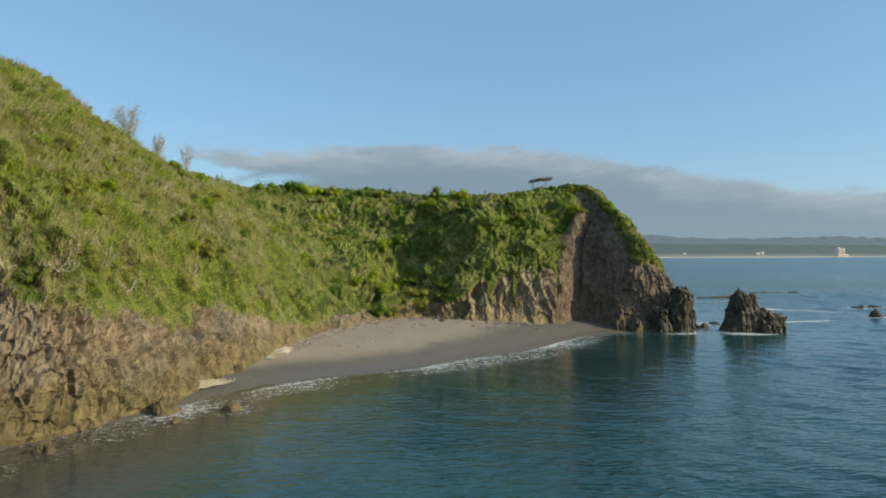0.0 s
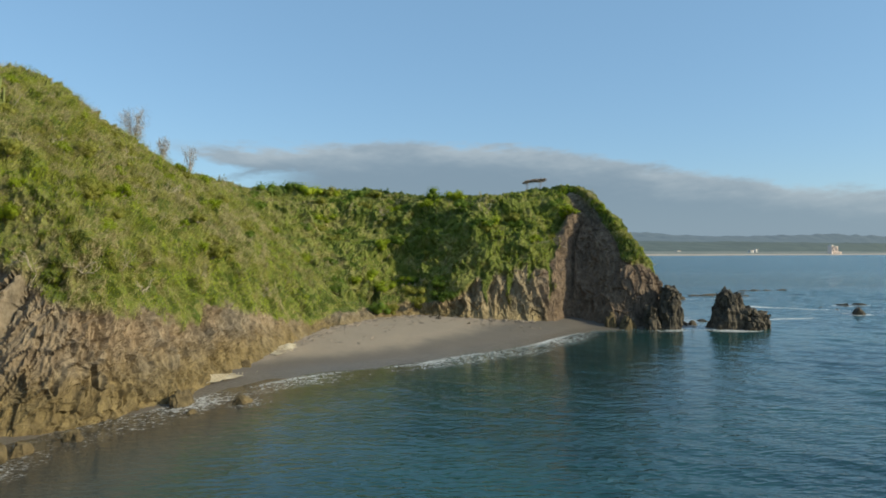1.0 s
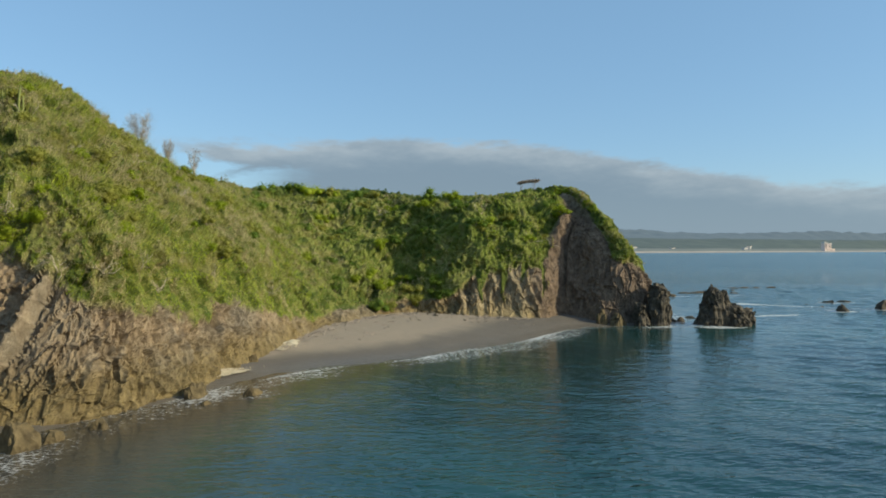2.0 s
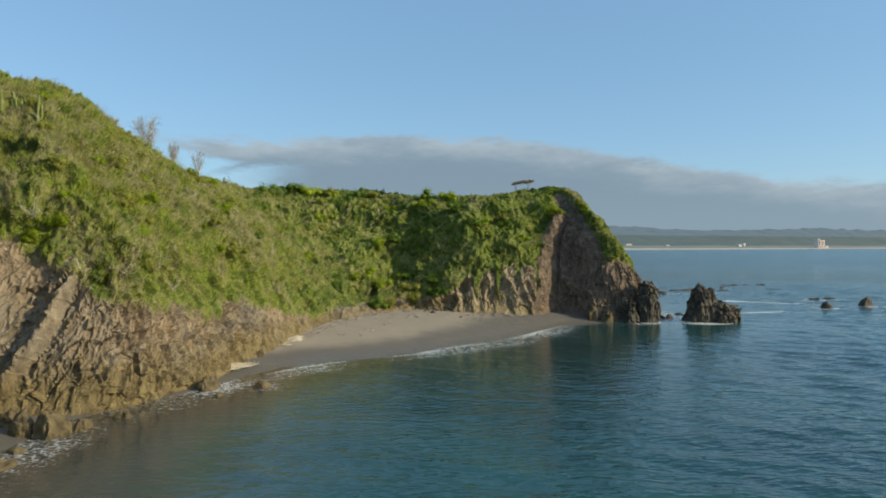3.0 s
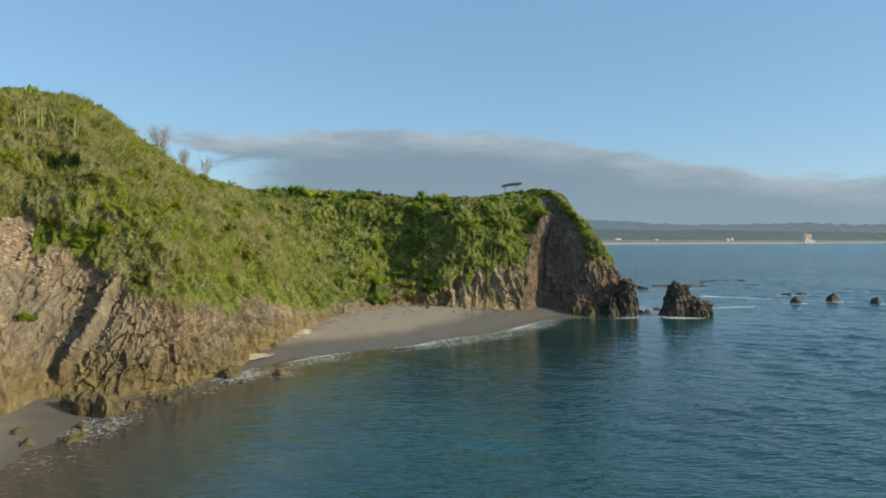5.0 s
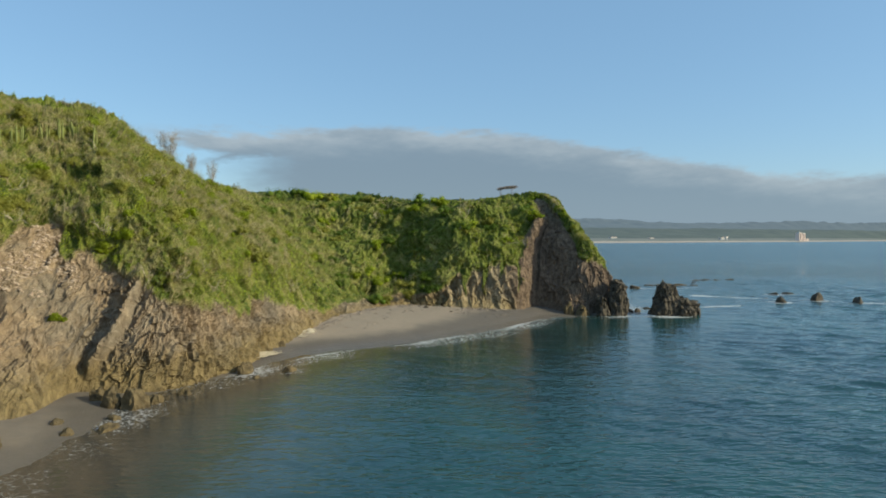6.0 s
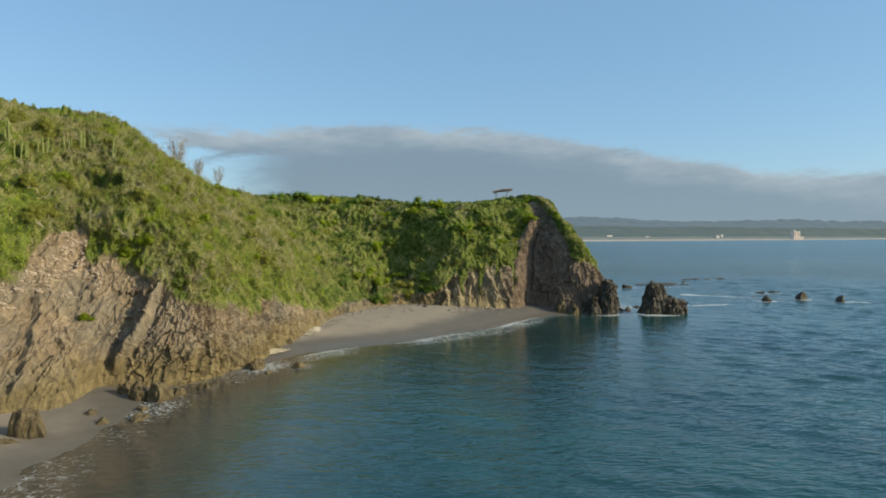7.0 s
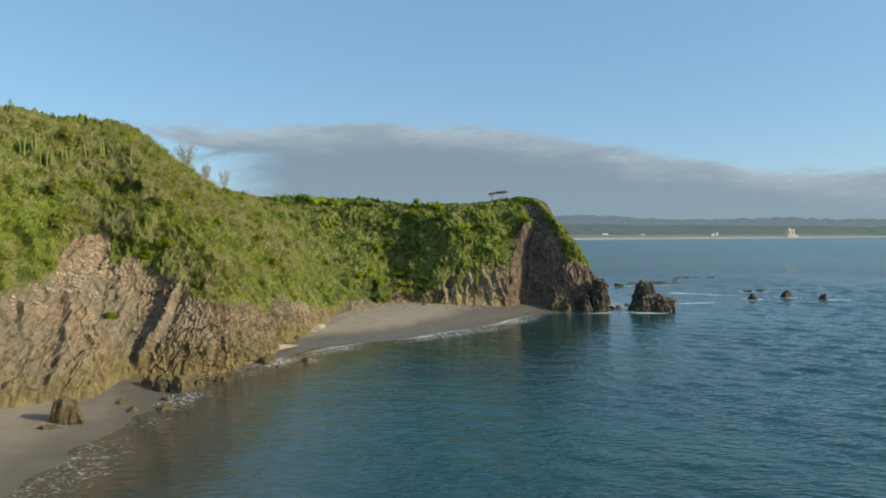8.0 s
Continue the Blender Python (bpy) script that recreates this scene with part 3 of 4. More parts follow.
def build_sea():
    """One sheet of water: fine waves in the bay, coarser far out, to the horizon."""
    def axis(lo, a, b, hi, step):
        left, x, s = [], a, step
        while x > lo:
            s *= 1.12
            x -= s
            left.append(x)
        right, x, s = [], b, step
        while x < hi:
            s *= 1.12
            x += s
            right.append(x)
        return np.array(left[::-1] + list(np.arange(a, b, step)) + right)
    xs, ys = axis(-4800, -46, 175, 4800, 0.7), axis(-2500, -36, 310, 4900, 0.7)
    gx, gy = np.meshgrid(xs, ys, indexing="ij")
    x, y = gx.ravel(), gy.ravel()
    inside = (x > -90) & (x < 330) & (y > -100) & (y < 480)
    z, d = np.zeros(len(x)), np.full(len(x), -200.0)
    d[inside] = shore_distance(x[inside], y[inside])
    fade = np.clip(1 - np.maximum(np.abs(x - 60) - 150, np.abs(y - 140) - 210) / 60, 0, 1)
    calm = np.clip(-d / 110, 0.04, 1) + 0.35 * np.clip((x - 30) / 40, 0, 1)
    z[inside] = swell(x[inside], y[inside]) * fade[inside] * calm[inside] * np.clip(1.15 - (y[inside] - 60) / 300, 0.12, 1)
    p = np.column_stack([x, y, z])
    near = inside
    wob = np.zeros(len(x))
    wob[near] = 5.0 * fbm(np.column_stack([x, y, 0 * x])[near] * 0.045, 3, 0.5, 71)
    shoal = np.exp(-np.maximum(-d - 4, 0) / 22.0)
    shoal *= np.clip((22 - x) / 34, 0, 1)
    wind = np.clip(0.06 - d / 105, 0.06, 0.85) + 0.15 * np.clip((x - 60) / 30, 0, 1)
    e = -d + wob * 0.6
    surf = np.exp(-((e - 0.8) / 1.6) ** 2) * (0.68 + 0.20 * np.clip((y - 80) / 15, 0, 1))                                       # thin run-out on the sand
    cove = np.clip((y - 86) / 14, 0, 1) * np.clip((30 - x) / 10, 0, 1)
    surf = np.maximum(surf, cove * (np.exp(-((e - 1.3) / 1.1) ** 2) * 0.30 + np.exp(-((e - 4.0) / 5.2) ** 2) * 0.70))
    for rx, ry, rr in ROCK_SPOTS:
        ring = np.hypot(x - rx, (y - ry)) - rr
        surf = np.maximum(surf, (0.45 if rx < 0 else 0.40 if ry > 230 else 0.85) * np.exp(-(np.maximum(ring, 0) / 1.6) ** 2))
    surf = np.maximum(surf, 0.60 * np.exp(-((e - 3.5) / 4.6) ** 2))                      # lace of old foam farther out
    for (ax, ay), (bx, by), wide in (((98, 206), (146, 177), 2.3), ((72, 165), (100, 172), 1.2), ((80, 238), (120, 246), 1.2)):
        t = np.clip(((x - ax) * (bx - ax) + (y - ay) * (by - ay)) / ((bx - ax) ** 2 + (by - ay) ** 2), 0, 1)
        off = np.hypot(x - ax - t * (bx - ax), y - ay - t * (by - ay)) + 0.4 * wob
        surf = np.maximum(surf, 1.05 * np.exp(-(off / wide) ** 2))
    cape = np.exp(-((d + 1.0) / 2.0) ** 2) * np.clip((x - 32) / 5, 0, 1) * 0.7
    surf = np.maximum(surf, cape * inside)
    patch = fbm(np.column_stack([x, y, 0 * x])[inside] * 0.11, 3, 0.55, 77)
    surf[inside] *= 0.78 + 0.55 * patch
    surf *= 1 - 0.10 * np.clip((62 - y) / 8, 0, 1) * (x < 0)
    me = mesh_of("sea", p, grid_faces(len(xs), len(ys)), WATER, True, {"shoal": shoal, "dark_reflection": 0.9 * np.clip((y - 38 + wob) / 50, 0, 1) * np.clip((75 - x) / 40, 0, 1) * inside, "foam": surf * inside, "wind": wind})
    tagged(new("sea", me), "rippled teal sea with sandy shallows and white foam", "sea", kind="structure")


build_beach()
build_sea()


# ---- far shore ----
def hazy(name, lo, hi, haze_glow):
    """A backdrop kilometres off: pale sea haze painted in as a faint surface glow."""
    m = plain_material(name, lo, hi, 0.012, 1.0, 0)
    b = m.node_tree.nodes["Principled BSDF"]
    b.inputs["Emission Color"].default_value, b.inputs["Emission Strength"].default_value = (0.62, 0.80, 0.96, 1), haze_glow
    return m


# last number: painted haze glow, on the hotel and house walls as well
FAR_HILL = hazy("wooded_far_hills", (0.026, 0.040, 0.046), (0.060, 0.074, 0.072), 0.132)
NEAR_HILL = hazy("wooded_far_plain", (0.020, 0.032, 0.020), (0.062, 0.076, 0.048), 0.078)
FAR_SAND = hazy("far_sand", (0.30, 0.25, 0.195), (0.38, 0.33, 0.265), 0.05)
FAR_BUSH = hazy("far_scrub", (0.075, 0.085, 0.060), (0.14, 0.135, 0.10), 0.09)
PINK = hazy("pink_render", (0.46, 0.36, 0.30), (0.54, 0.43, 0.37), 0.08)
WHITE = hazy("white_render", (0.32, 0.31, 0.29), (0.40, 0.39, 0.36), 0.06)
GLASS = plain_material("dark_window", (0.06, 0.06, 0.07), (0.10, 0.10, 0.11), 0.5, 0.3, 0)


def shore_point(s, inland):
    """A place on the far coast, s metres along it, so far inland."""
    return np.array([983 + 0.8137 * s - 0.5813 * inland, 2467 + 0.5813 * s + 0.8137 * inland])


def build_far_coast():
    s, w = np.linspace(-2600, 2300, 420), np.array([-20, 0, 6, 25, 45, 60, 75, 110, 170, 300, 480, 600, 760, 900, 1050, 1200, 1350, 1500])
    base = np.array([-3, 0.3, 1.5, 3, 5, 8, 9, 11, 15, 26, 46, 52, 56, 80, 112, 120, 90, 40])
    gs, gw = np.meshgrid(s, w, indexing="ij")
    gb = np.broadcast_to(base, gs.shape)
    xy = np.stack([983 + 0.8137 * gs - 0.5813 * gw, 2467 + 0.5813 * gs + 0.8137 * gw], -1)
    n = fbm(np.column_stack([gs.ravel() * 0.0022, gw.ravel() * 0.002, 0 * gs.ravel()]), 5, 0.5, 81).reshape(gs.shape)
    z = gb * (1 + 0.22 * n * np.clip((gw - 40) / 200, 0, 1))
    p = np.concatenate([xy, z[..., None]], -1)
    hx = np.linspace(-900, 3500, 400)
    start = np.maximum(2467 + (hx - 983) * 0.7144 + 230, 1500)
    t = np.linspace(0, 1, 22)
    gx = np.broadcast_to(hx[:, None], (400, 22))
    gy = start[:, None] + (4600 - start[:, None]) * t[None]
    rise = np.interp(t, [0, 0.08, 0.30, 0.42, 0.55, 0.88, 1.0], [8, 26, 58, 62, 64, 130, 60])
    n = fbm(np.column_stack([gx.ravel() * 0.0016, gy.ravel() * 0.0022, 0 * gx.ravel()]), 5, 0.5, 83).reshape(gx.shape)
    hills = np.stack([gx, gy, rise[None] * (1 + 0.24 * n + 0.07 * fbm(np.column_stack([gx.ravel() * 0.018, gy.ravel() * 0.01, 0 * gx.ravel()]), 3, 0.6, 85).reshape(gx.shape))], -1)
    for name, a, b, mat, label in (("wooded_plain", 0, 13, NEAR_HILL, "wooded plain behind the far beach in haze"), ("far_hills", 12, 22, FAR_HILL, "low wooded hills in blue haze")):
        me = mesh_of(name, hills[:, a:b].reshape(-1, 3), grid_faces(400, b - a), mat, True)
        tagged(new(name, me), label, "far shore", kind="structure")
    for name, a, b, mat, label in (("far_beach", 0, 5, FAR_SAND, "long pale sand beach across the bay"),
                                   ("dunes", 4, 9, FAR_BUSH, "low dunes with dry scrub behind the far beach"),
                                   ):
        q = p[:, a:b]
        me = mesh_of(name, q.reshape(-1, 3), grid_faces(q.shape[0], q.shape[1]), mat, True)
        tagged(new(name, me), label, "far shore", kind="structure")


def box(lo, hi):
    (x0, y0, z0), (x1, y1, z1) = lo, hi
    v = [(x, y, z) for x in (x0, x1) for y in (y0, y1) for z in (z0, z1)]
    f = [(0, 1, 3, 2), (4, 6, 7, 5), (0, 4, 5, 1), (2, 3, 7, 6), (0, 2, 6, 4), (1, 5, 7, 3)]
    return np.array(v, float), np.array(f)


def boxes(name, items, mat):
    vs, fs, k = [], [], 0
    for lo, hi in items:
        v, f = box(lo, hi)
        vs.append(v)
        fs.append(f + k)
        k += len(v)
    return mesh_of(name, np.vstack(vs), np.vstack(fs), mat)


def build_hotel():
    at = shore_point(1060, 40)
    ob = tagged(new("hotel"), "pink hotel with two towers behind the far beach", "building")
    ob.matrix_world = pose(at[0], at[1], 5, 0, 0, 35.5)
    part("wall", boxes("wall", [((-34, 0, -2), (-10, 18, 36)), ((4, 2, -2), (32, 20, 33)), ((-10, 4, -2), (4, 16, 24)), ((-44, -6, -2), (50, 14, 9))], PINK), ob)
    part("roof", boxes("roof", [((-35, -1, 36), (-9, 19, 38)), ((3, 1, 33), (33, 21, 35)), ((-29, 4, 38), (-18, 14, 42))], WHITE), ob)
    win = boxes("window", [((-1.6, -0.3, 0), (1.6, 0.3, 2.2))], GLASS)
    for x0, y0, n, floors, z0 in ((-30, -0.2, 4, 7, 11), (9, 1.8, 4, 6, 11), (-34, -6.2, 13, 2, 1)):
        for k in range(n):
            for j in range(floors):
                w = part("window", win, ob)
                w.location = (x0 + k * (4.6 if n < 9 else 6.0), y0, z0 + j * 3.3)
    for name, s, w, wide, high, label in (("house", -150, 190, 34, 9, "low white house among the dunes"), ("house", 430, 80, 26, 8, "small white house by the far beach"),
                                         ("house", 480, 90, 14, 13, "white house with a taller block by the far beach"), ("house", 20, 140, 20, 6, "low white house by the dunes")):
        at = shore_point(s, w)
        h = tagged(new(name), label, "house")
        h.matrix_world = pose(at[0], at[1], 10, 0, 0, 35.5)
        part("wall", boxes("wall", [((-wide / 2, 0, -4), (wide / 2, 12, high))], WHITE), h)
        part("roof", boxes("roof", [((-wide / 2 - 1, -1, high), (wide / 2 + 1, 13, high + 1.2))], PINK), h)
        for k in range(3):
            w_ = part("window", win, h)
            w_.location = (-wide / 3 + k * wide / 3, -0.2, 1.5)


build_far_coast()
build_hotel()


# ---- rocks ----
def joined(pieces):
    vs, fs, k = [], [], 0
    for v, f in pieces:
        vs.append(v)
        fs.append(f + k)
        k += len(v)
    return np.vstack(vs), np.vstack(fs)


def sphere(level):
    bm = bmesh.new()
    bmesh.ops.create_icosphere(bm, subdivisions=level, radius=1)
    v = np.array([x.co[:] for x in bm.verts])
    f = np.array([[x.index for x in g.verts] for g in bm.faces])
    bm.free()
    return v, f


def rock_mesh(name, size, seed, mat, level=4, jag=0.35, cuts=9):
    """A broken rock: a ball cut by random planes, roughened, resting on its flat base."""
    v, f = sphere(level)
    rng = np.random.default_rng(seed)
    for k in range(cuts):
        n = rng.normal(size=3)
        n /= np.linalg.norm(n)
        if n[2] < -0.3:
            n[2] *= -1
        c = rng.uniform(0.62, 0.88)
        over = np.maximum(v @ n - c, 0)
        v = v - over[:, None] * n * 0.9
    q = v * np.array([1, 1, 0.6]) * 1.4 + seed * 3.1
    d = jag * (0.5 * fbm(q, 5, 0.55, seed, True) + 0.8 * facets(q * 1.1, seed) + 0.45 * facets(q * 2.4, seed + 1))
    v = v * (1 + 0.5 * d)[:, None]
    v = v * np.array(size) * np.array([0.5, 0.5, 1.0])
    v[:, 2] = np.maximum(v[:, 2], -0.5)
    return mesh_of(name, v, f, mat)


def lone_rock(x, y, z, size, seed, mat, label, group="", level=4, turn=0, jag=0.35):
    ob = new("rock", rock_mesh("rock", size, seed, mat, level, jag))
    ob.matrix_world = pose(x, y, z, 0, 0, turn)
    return tagged(ob, label, "rock", group)


# black rocks in the sea
for k, (x, y, w, d, h) in enumerate([(115, 181.5, 3.8, 3, 2.4), (130.6, 188, 5.2, 4, 3.0), (139, 179.5, 4.4, 3.4, 2.5), (128.8, 211.5, 4.2, 3, 1.4),
                                     (134.8, 214, 4.6, 2.6, 1.2), (116.8, 203, 2.4, 1.6, 0.6), (117.6, 196.3, 2.2, 1.5, 0.6), (56.6, 153.5, 3.4, 2.4, 1.5),
                                     (59.5, 155.2, 3.0, 2.2, 1.5), (65.0, 163, 3.0, 2.0, 0.9), (86.6, 240.5, 6.0, 3, 1.6)]):
    lone_rock(x, y, -0.25, (w, d, h), 100 + k, SEA_ROCK, "low black rock standing in the sea", "rocks in the sea", 4, k * 37)
for k, (x, y, w, h) in enumerate([(98, 257, 6, 0.7), (105, 259, 10, 1.1), (112, 258.5, 9, 1.0), (117.5, 257, 4, 0.7), (131.5, 290, 8, 0.6), (138, 293, 7, 0.7), (144, 294, 5, 0.6), (151, 295, 6, 0.8), (125, 275, 3, 0.6)]):
    lone_rock(x, y, -0.15, (w, 2.6, h), 130 + k, SEA_ROCK, "long flat black reef awash in the sea", "reef rocks", 4, 8)


def crag_shape(wide, deep, high, seed, level=5, taper=0.42, ragged=0.09):
    """An upright broken rock with a blunt ragged head: verts, faces."""
    v, f = sphere(level)
    a, r = np.arctan2(v[:, 1], v[:, 0]), np.hypot(v[:, 0], v[:, 1])
    z = (v[:, 2] + 0.15) / 1.15
    rr = np.minimum(r * 1.3, 1.0) * np.clip(1.1 - taper * np.clip(z, 0, 1), 0, 2)
    p = np.column_stack([np.cos(a) * rr * wide / 2, np.sin(a) * rr * deep / 2, (1 - (1 - np.clip(z, 0, 1)) ** 2.0 + np.minimum(z, 0)) * high])
    q = p * np.array([1, 1, 0.7]) + seed
    n = v * np.array([1, 1, 0.5])
    n /= np.linalg.norm(n, axis=1, keepdims=True)
    p += n * (0.62 * facets(q * 0.48, seed) + 0.36 * facets(q * 1.05, seed + 1) + 0.14 * fbm(q * 2.0, 3, 0.6, seed, True) - 0.26 * cracks(q * 0.5, 0.09, seed + 3))[:, None]
    p[:, 2] += np.clip((p[:, 2] - 0.65 * high) / (0.25 * high), 0, 1) * ragged * high * facets(p * 0.6, seed + 2)
    p[:, 2] = np.maximum(p[:, 2], -1.0)
    return p, f


def tall_rock():
    """The tall dark stack off the cape: a steep tower with a horned top, a lower shoulder and a detached knob."""
    pieces = []
    for x, y, wide, deep, high, seed, taper, ragged in ((-2.6, 0.3, 7.4, 6.6, 8.2, 7, 0.72, 0.14), (1.0, -0.6, 6.8, 6.0, 5.2, 24, 0.70, 0.14),
                                                        (4.7, 0.2, 3.2, 3.4, 3.9, 31, 0.40, 0.16), (-3.8, -0.4, 2.6, 2.6, 8.9, 41, 0.62, 0.06), (1.8, -2.6, 4.6, 3.0, 3.0, 51, 0.5, 0.1)):
        p, f = crag_shape(wide, deep, high, seed, 5, taper, ragged)
        pieces.append((p + np.array([x, y, 0]), f))
    ob = new("tall_rock", mesh_of("tall_rock", *joined(pieces), SEA_ROCK))
    ob.matrix_world = pose(67.6, 147.8, -0.2)
    tagged(ob, "tall ragged black rock stack rising from the sea", "rock")


def crag(x, y, wide, deep, high, seed, label):
    ob = new("rock", mesh_of("rock", *crag_shape(wide, deep, high, seed), SEA_ROCK))
    ob.matrix_world = pose(x, y, -0.3)
    return tagged(ob, label, "rock")


tall_rock()
crag(51.6, 147.0, 4.8, 4.2, 9.2, 203, "blunt dark rock spire at the foot of the cape")
crag(47.2, 146.2, 3.0, 2.6, 5.0, 204, "dark upright rock leaning on the cape")
lone_rock(41.5, 146.5, -0.3, (4.6, 3.6, 3.4), 205, BROWN_ROCK, "rounded brown boulder at the foot of the cape", "", 5, 50)
lone_rock(38.4, 146.8, -0.3, (3.0, 2.6, 4.6), 206, BROWN_ROCK, "upright brown rock at the foot of the cape", "", 5, 10)
# boulders along the near shore
for k, (x, y, z, w, d, h, lab) in enumerate([
        (-44.8, 33.2, 0.3, 3.7, 3.5, 3.5, "big tan boulder alone on the sand"), (-45.6, 30.3, 0.3, 3.2, 2.0, 0.7, "flat brown rock half buried in sand"),
        (-36.4, 41.1, -0.1, 3.4, 2.0, 0.8, "low brown rock in the wash"), (-39.6, 38.9, 0.1, 1.8, 1.4, 0.7, "small brown rock on wet sand"),
        (-40.3, 51.2, 0.2, 3.0, 2.6, 2.5, "brown boulder under the cliff"), (-37.4, 50.6, 0.0, 3.4, 3.0, 2.4, "brown boulder under the cliff"),
        (-35.6, 53, -0.1, 2.0, 1.8, 1.3, "small dark boulder under the cliff"), (-42.5, 42.6, 0.3, 2.4, 1.4, 0.6, "low brown rock on the sand"),
        (-37.6, 45.6, 0.0, 2.0, 1.4, 0.6, "small brown rock on wet sand"), (-42.8, 53.5, 0.4, 2.6, 2.2, 1.6, "brown boulder under the cliff"),
        (-22.4, 73.0, -0.3, 2.7, 2.0, 1.15, "dark brown rock awash close to the shore"), (-29.0, 71.8, -0.2, 3.0, 2.8, 2.3, "dark boulder at the end of the pebble ledge"),
        (-26.6, 68, -0.2, 1.6, 1.2, 0.7, "small dark rock in the wash"), (-33.5, 57.5, -0.2, 2.0, 1.6, 1.1, "small brown rock under the cliff"),
        (-27.4, 91.2, 0.8, 1.5, 1.2, 1.3, "brown rock at the cliff's foot")]):
    lone_rock(x, y, z, (w, d, h), 300 + k, BROWN_ROCK, lab, "boulders along the shore", 4, 41 * k)
for k, (x, y, w) in enumerate([(-0.2, 140, 1.5), (6, 135, 0.9), (-2, 143, 0.8), (3.2, 139, 0.6)]):
    d = shore_distance(np.array([x]), np.array([y]))[0]
    lone_rock(x, y, float(beach_height(d, y)) - 0.1, (w, w * 0.8, w * 0.5), 340 + k, SEA_ROCK, "small dark rock on the dry sand", "stones on the beach", 3, 30 * k)


# ---- banks of pale pebbles, driftwood ----
def pebble_bank(x, y, z, length, width, turn, seed, n=900):
    rng = np.random.default_rng(seed)
    v, f = sphere(1)
    c = np.column_stack([rng.normal(0, length / 4, n), rng.normal(0, width / 4, n), np.zeros(n)])
    c[:, 2] = 0.55 * np.exp(-(c[:, 0] / length * 2.4) ** 2 - (c[:, 1] / width * 2.4) ** 2)
    s = rng.uniform(0.05, 0.11, (n, 1)) * rng.uniform(0.6, 1.2, (n, 3)) * np.array([1.2, 1.2, 0.7])
    p = c[:, None] + v[None] * s[:, None] * (1 + 0.25 * rng.normal(size=(n, len(v), 1)) * 0.5)
    faces = (f[None] + (np.arange(n) * len(v))[:, None, None]).reshape(-1, 3)
    gx, gy = np.meshgrid(np.linspace(-length / 1.7, length / 1.7, 40), np.linspace(-width / 1.7, width / 1.7, 24), indexing="ij")
    wob = 0.35 * fbm(np.column_stack([gx.ravel(), gy.ravel(), 0 * gx.ravel()]) * 0.7, 3, 0.5, seed + 5).reshape(gx.shape)
    gz = (0.55 + 1.2 * wob) * np.exp(-(gx / length * 2.4) ** 2 - (gy / width * 2.4) ** 2) - 0.10 + 0.3 * wob
    g = np.column_stack([gx.ravel(), gy.ravel(), gz.ravel()])
    g[:, 2] += 0.06 * fbm(g * 2.2, 3, 0.5, seed)
    ob = tagged(new("pebble_bank", mesh_of("pebble_bank", g, grid_faces(40, 24), PEBBLE, True)), "bank of pale cream pebbles against the cliff foot", "pebbles", kind="stuff")
    ob.matrix_world = pose(x, y, z, 0, 0, turn)
    part("pebbles", mesh_of("pebbles", p.reshape(-1, 3), faces, PEBBLE, True), ob)


pebble_bank(-29.9, 83.0, 0.7, 8, 2.8, 60, 1)
pebble_bank(-24.6, 103.5, 1.75, 9, 4.4, 66, 2)


def driftwood():
    rng = np.random.default_rng(12)
    u = rng.uniform(10.4, 17.0, 620)
    f = along(FOOT, u)
    d = along(BROW, u) - f
    d /= np.linalg.norm(d[:, :2], axis=1, keepdims=True)
    pieces = []
    for p, w in zip(f, d):
        p = p - w * (rng.uniform(-1.2, 3.2) if rng.random() < 0.86 else rng.uniform(3, 13)) * np.array([1, 1, 0])
        p[2] = beach_height(shore_distance(p[:1], p[1:2])[0], p[1]) + rng.uniform(0.0, 0.12)
        a, ln, r = rng.uniform(0, 6.28), rng.uniform(0.3, 1.5), rng.uniform(0.02, 0.07)
        e = np.array([math.cos(a) * ln, math.sin(a) * ln, rng.normal(0, 0.12)])
        side = np.array([-e[1], e[0], 0]) / ln
        q = [p - side * r, p + side * r, p + np.array([0, 0, 1.6 * r])]
        v = np.array(q + [x + e for x in q])
        pieces.append((v, np.array([(0, 1, 4, 3), (1, 2, 5, 4), (2, 0, 3, 5)])))
    k, vs, fs = 0, [], []
    for v, f_ in pieces:
        vs.append(v)
        fs.append(f_ + k)
        k += 6
    tagged(new("driftwood", mesh_of("driftwood", np.vstack(vs), np.vstack(fs), BARK)), "grey driftwood and sticks along the back of the beach", "driftwood", kind="stuff")


driftwood()


# ---- scrub ----
def scatter(n, seed, u0, u1, v0, v1, keep=0.5):
    """n points on the scrub-covered land, spread evenly by area."""
    rng = np.random.default_rng(seed)
    a, b, c = LAND[:-1, :-1], LAND[1:, :-1], LAND[:-1, 1:]
    cr = np.cross(c - a, b - a)
    area = np.linalg.norm(cr, axis=2)
    ok = (LAND_SCRUB[:-1, :-1] > keep) & (LAND_U[:-1, :-1] > u0) & (LAND_U[:-1, :-1] < u1) & (LAND_V[:-1, :-1] > v0) & (LAND_V[:-1, :-1] < v1)
    w = (area * ok).ravel()
    i = rng.choice(len(w), n, p=w / w.sum())
    r1, r2 = rng.random((n, 1)), rng.random((n, 1))
    A, B, C = a.reshape(-1, 3)[i], b.reshape(-1, 3)[i], c.reshape(-1, 3)[i]
    nr = cr.reshape(-1, 3)[i]
    nr /= np.linalg.norm(nr, axis=1, keepdims=True) + 1e-9
    return A + (B - A) * r1 + (C - A) * r2, nr, LAND_V[:-1, :-1].ravel()[i], LAND_U[:-1, :-1].ravel()[i], LAND_TONE[:-1, :-1].ravel()[i]


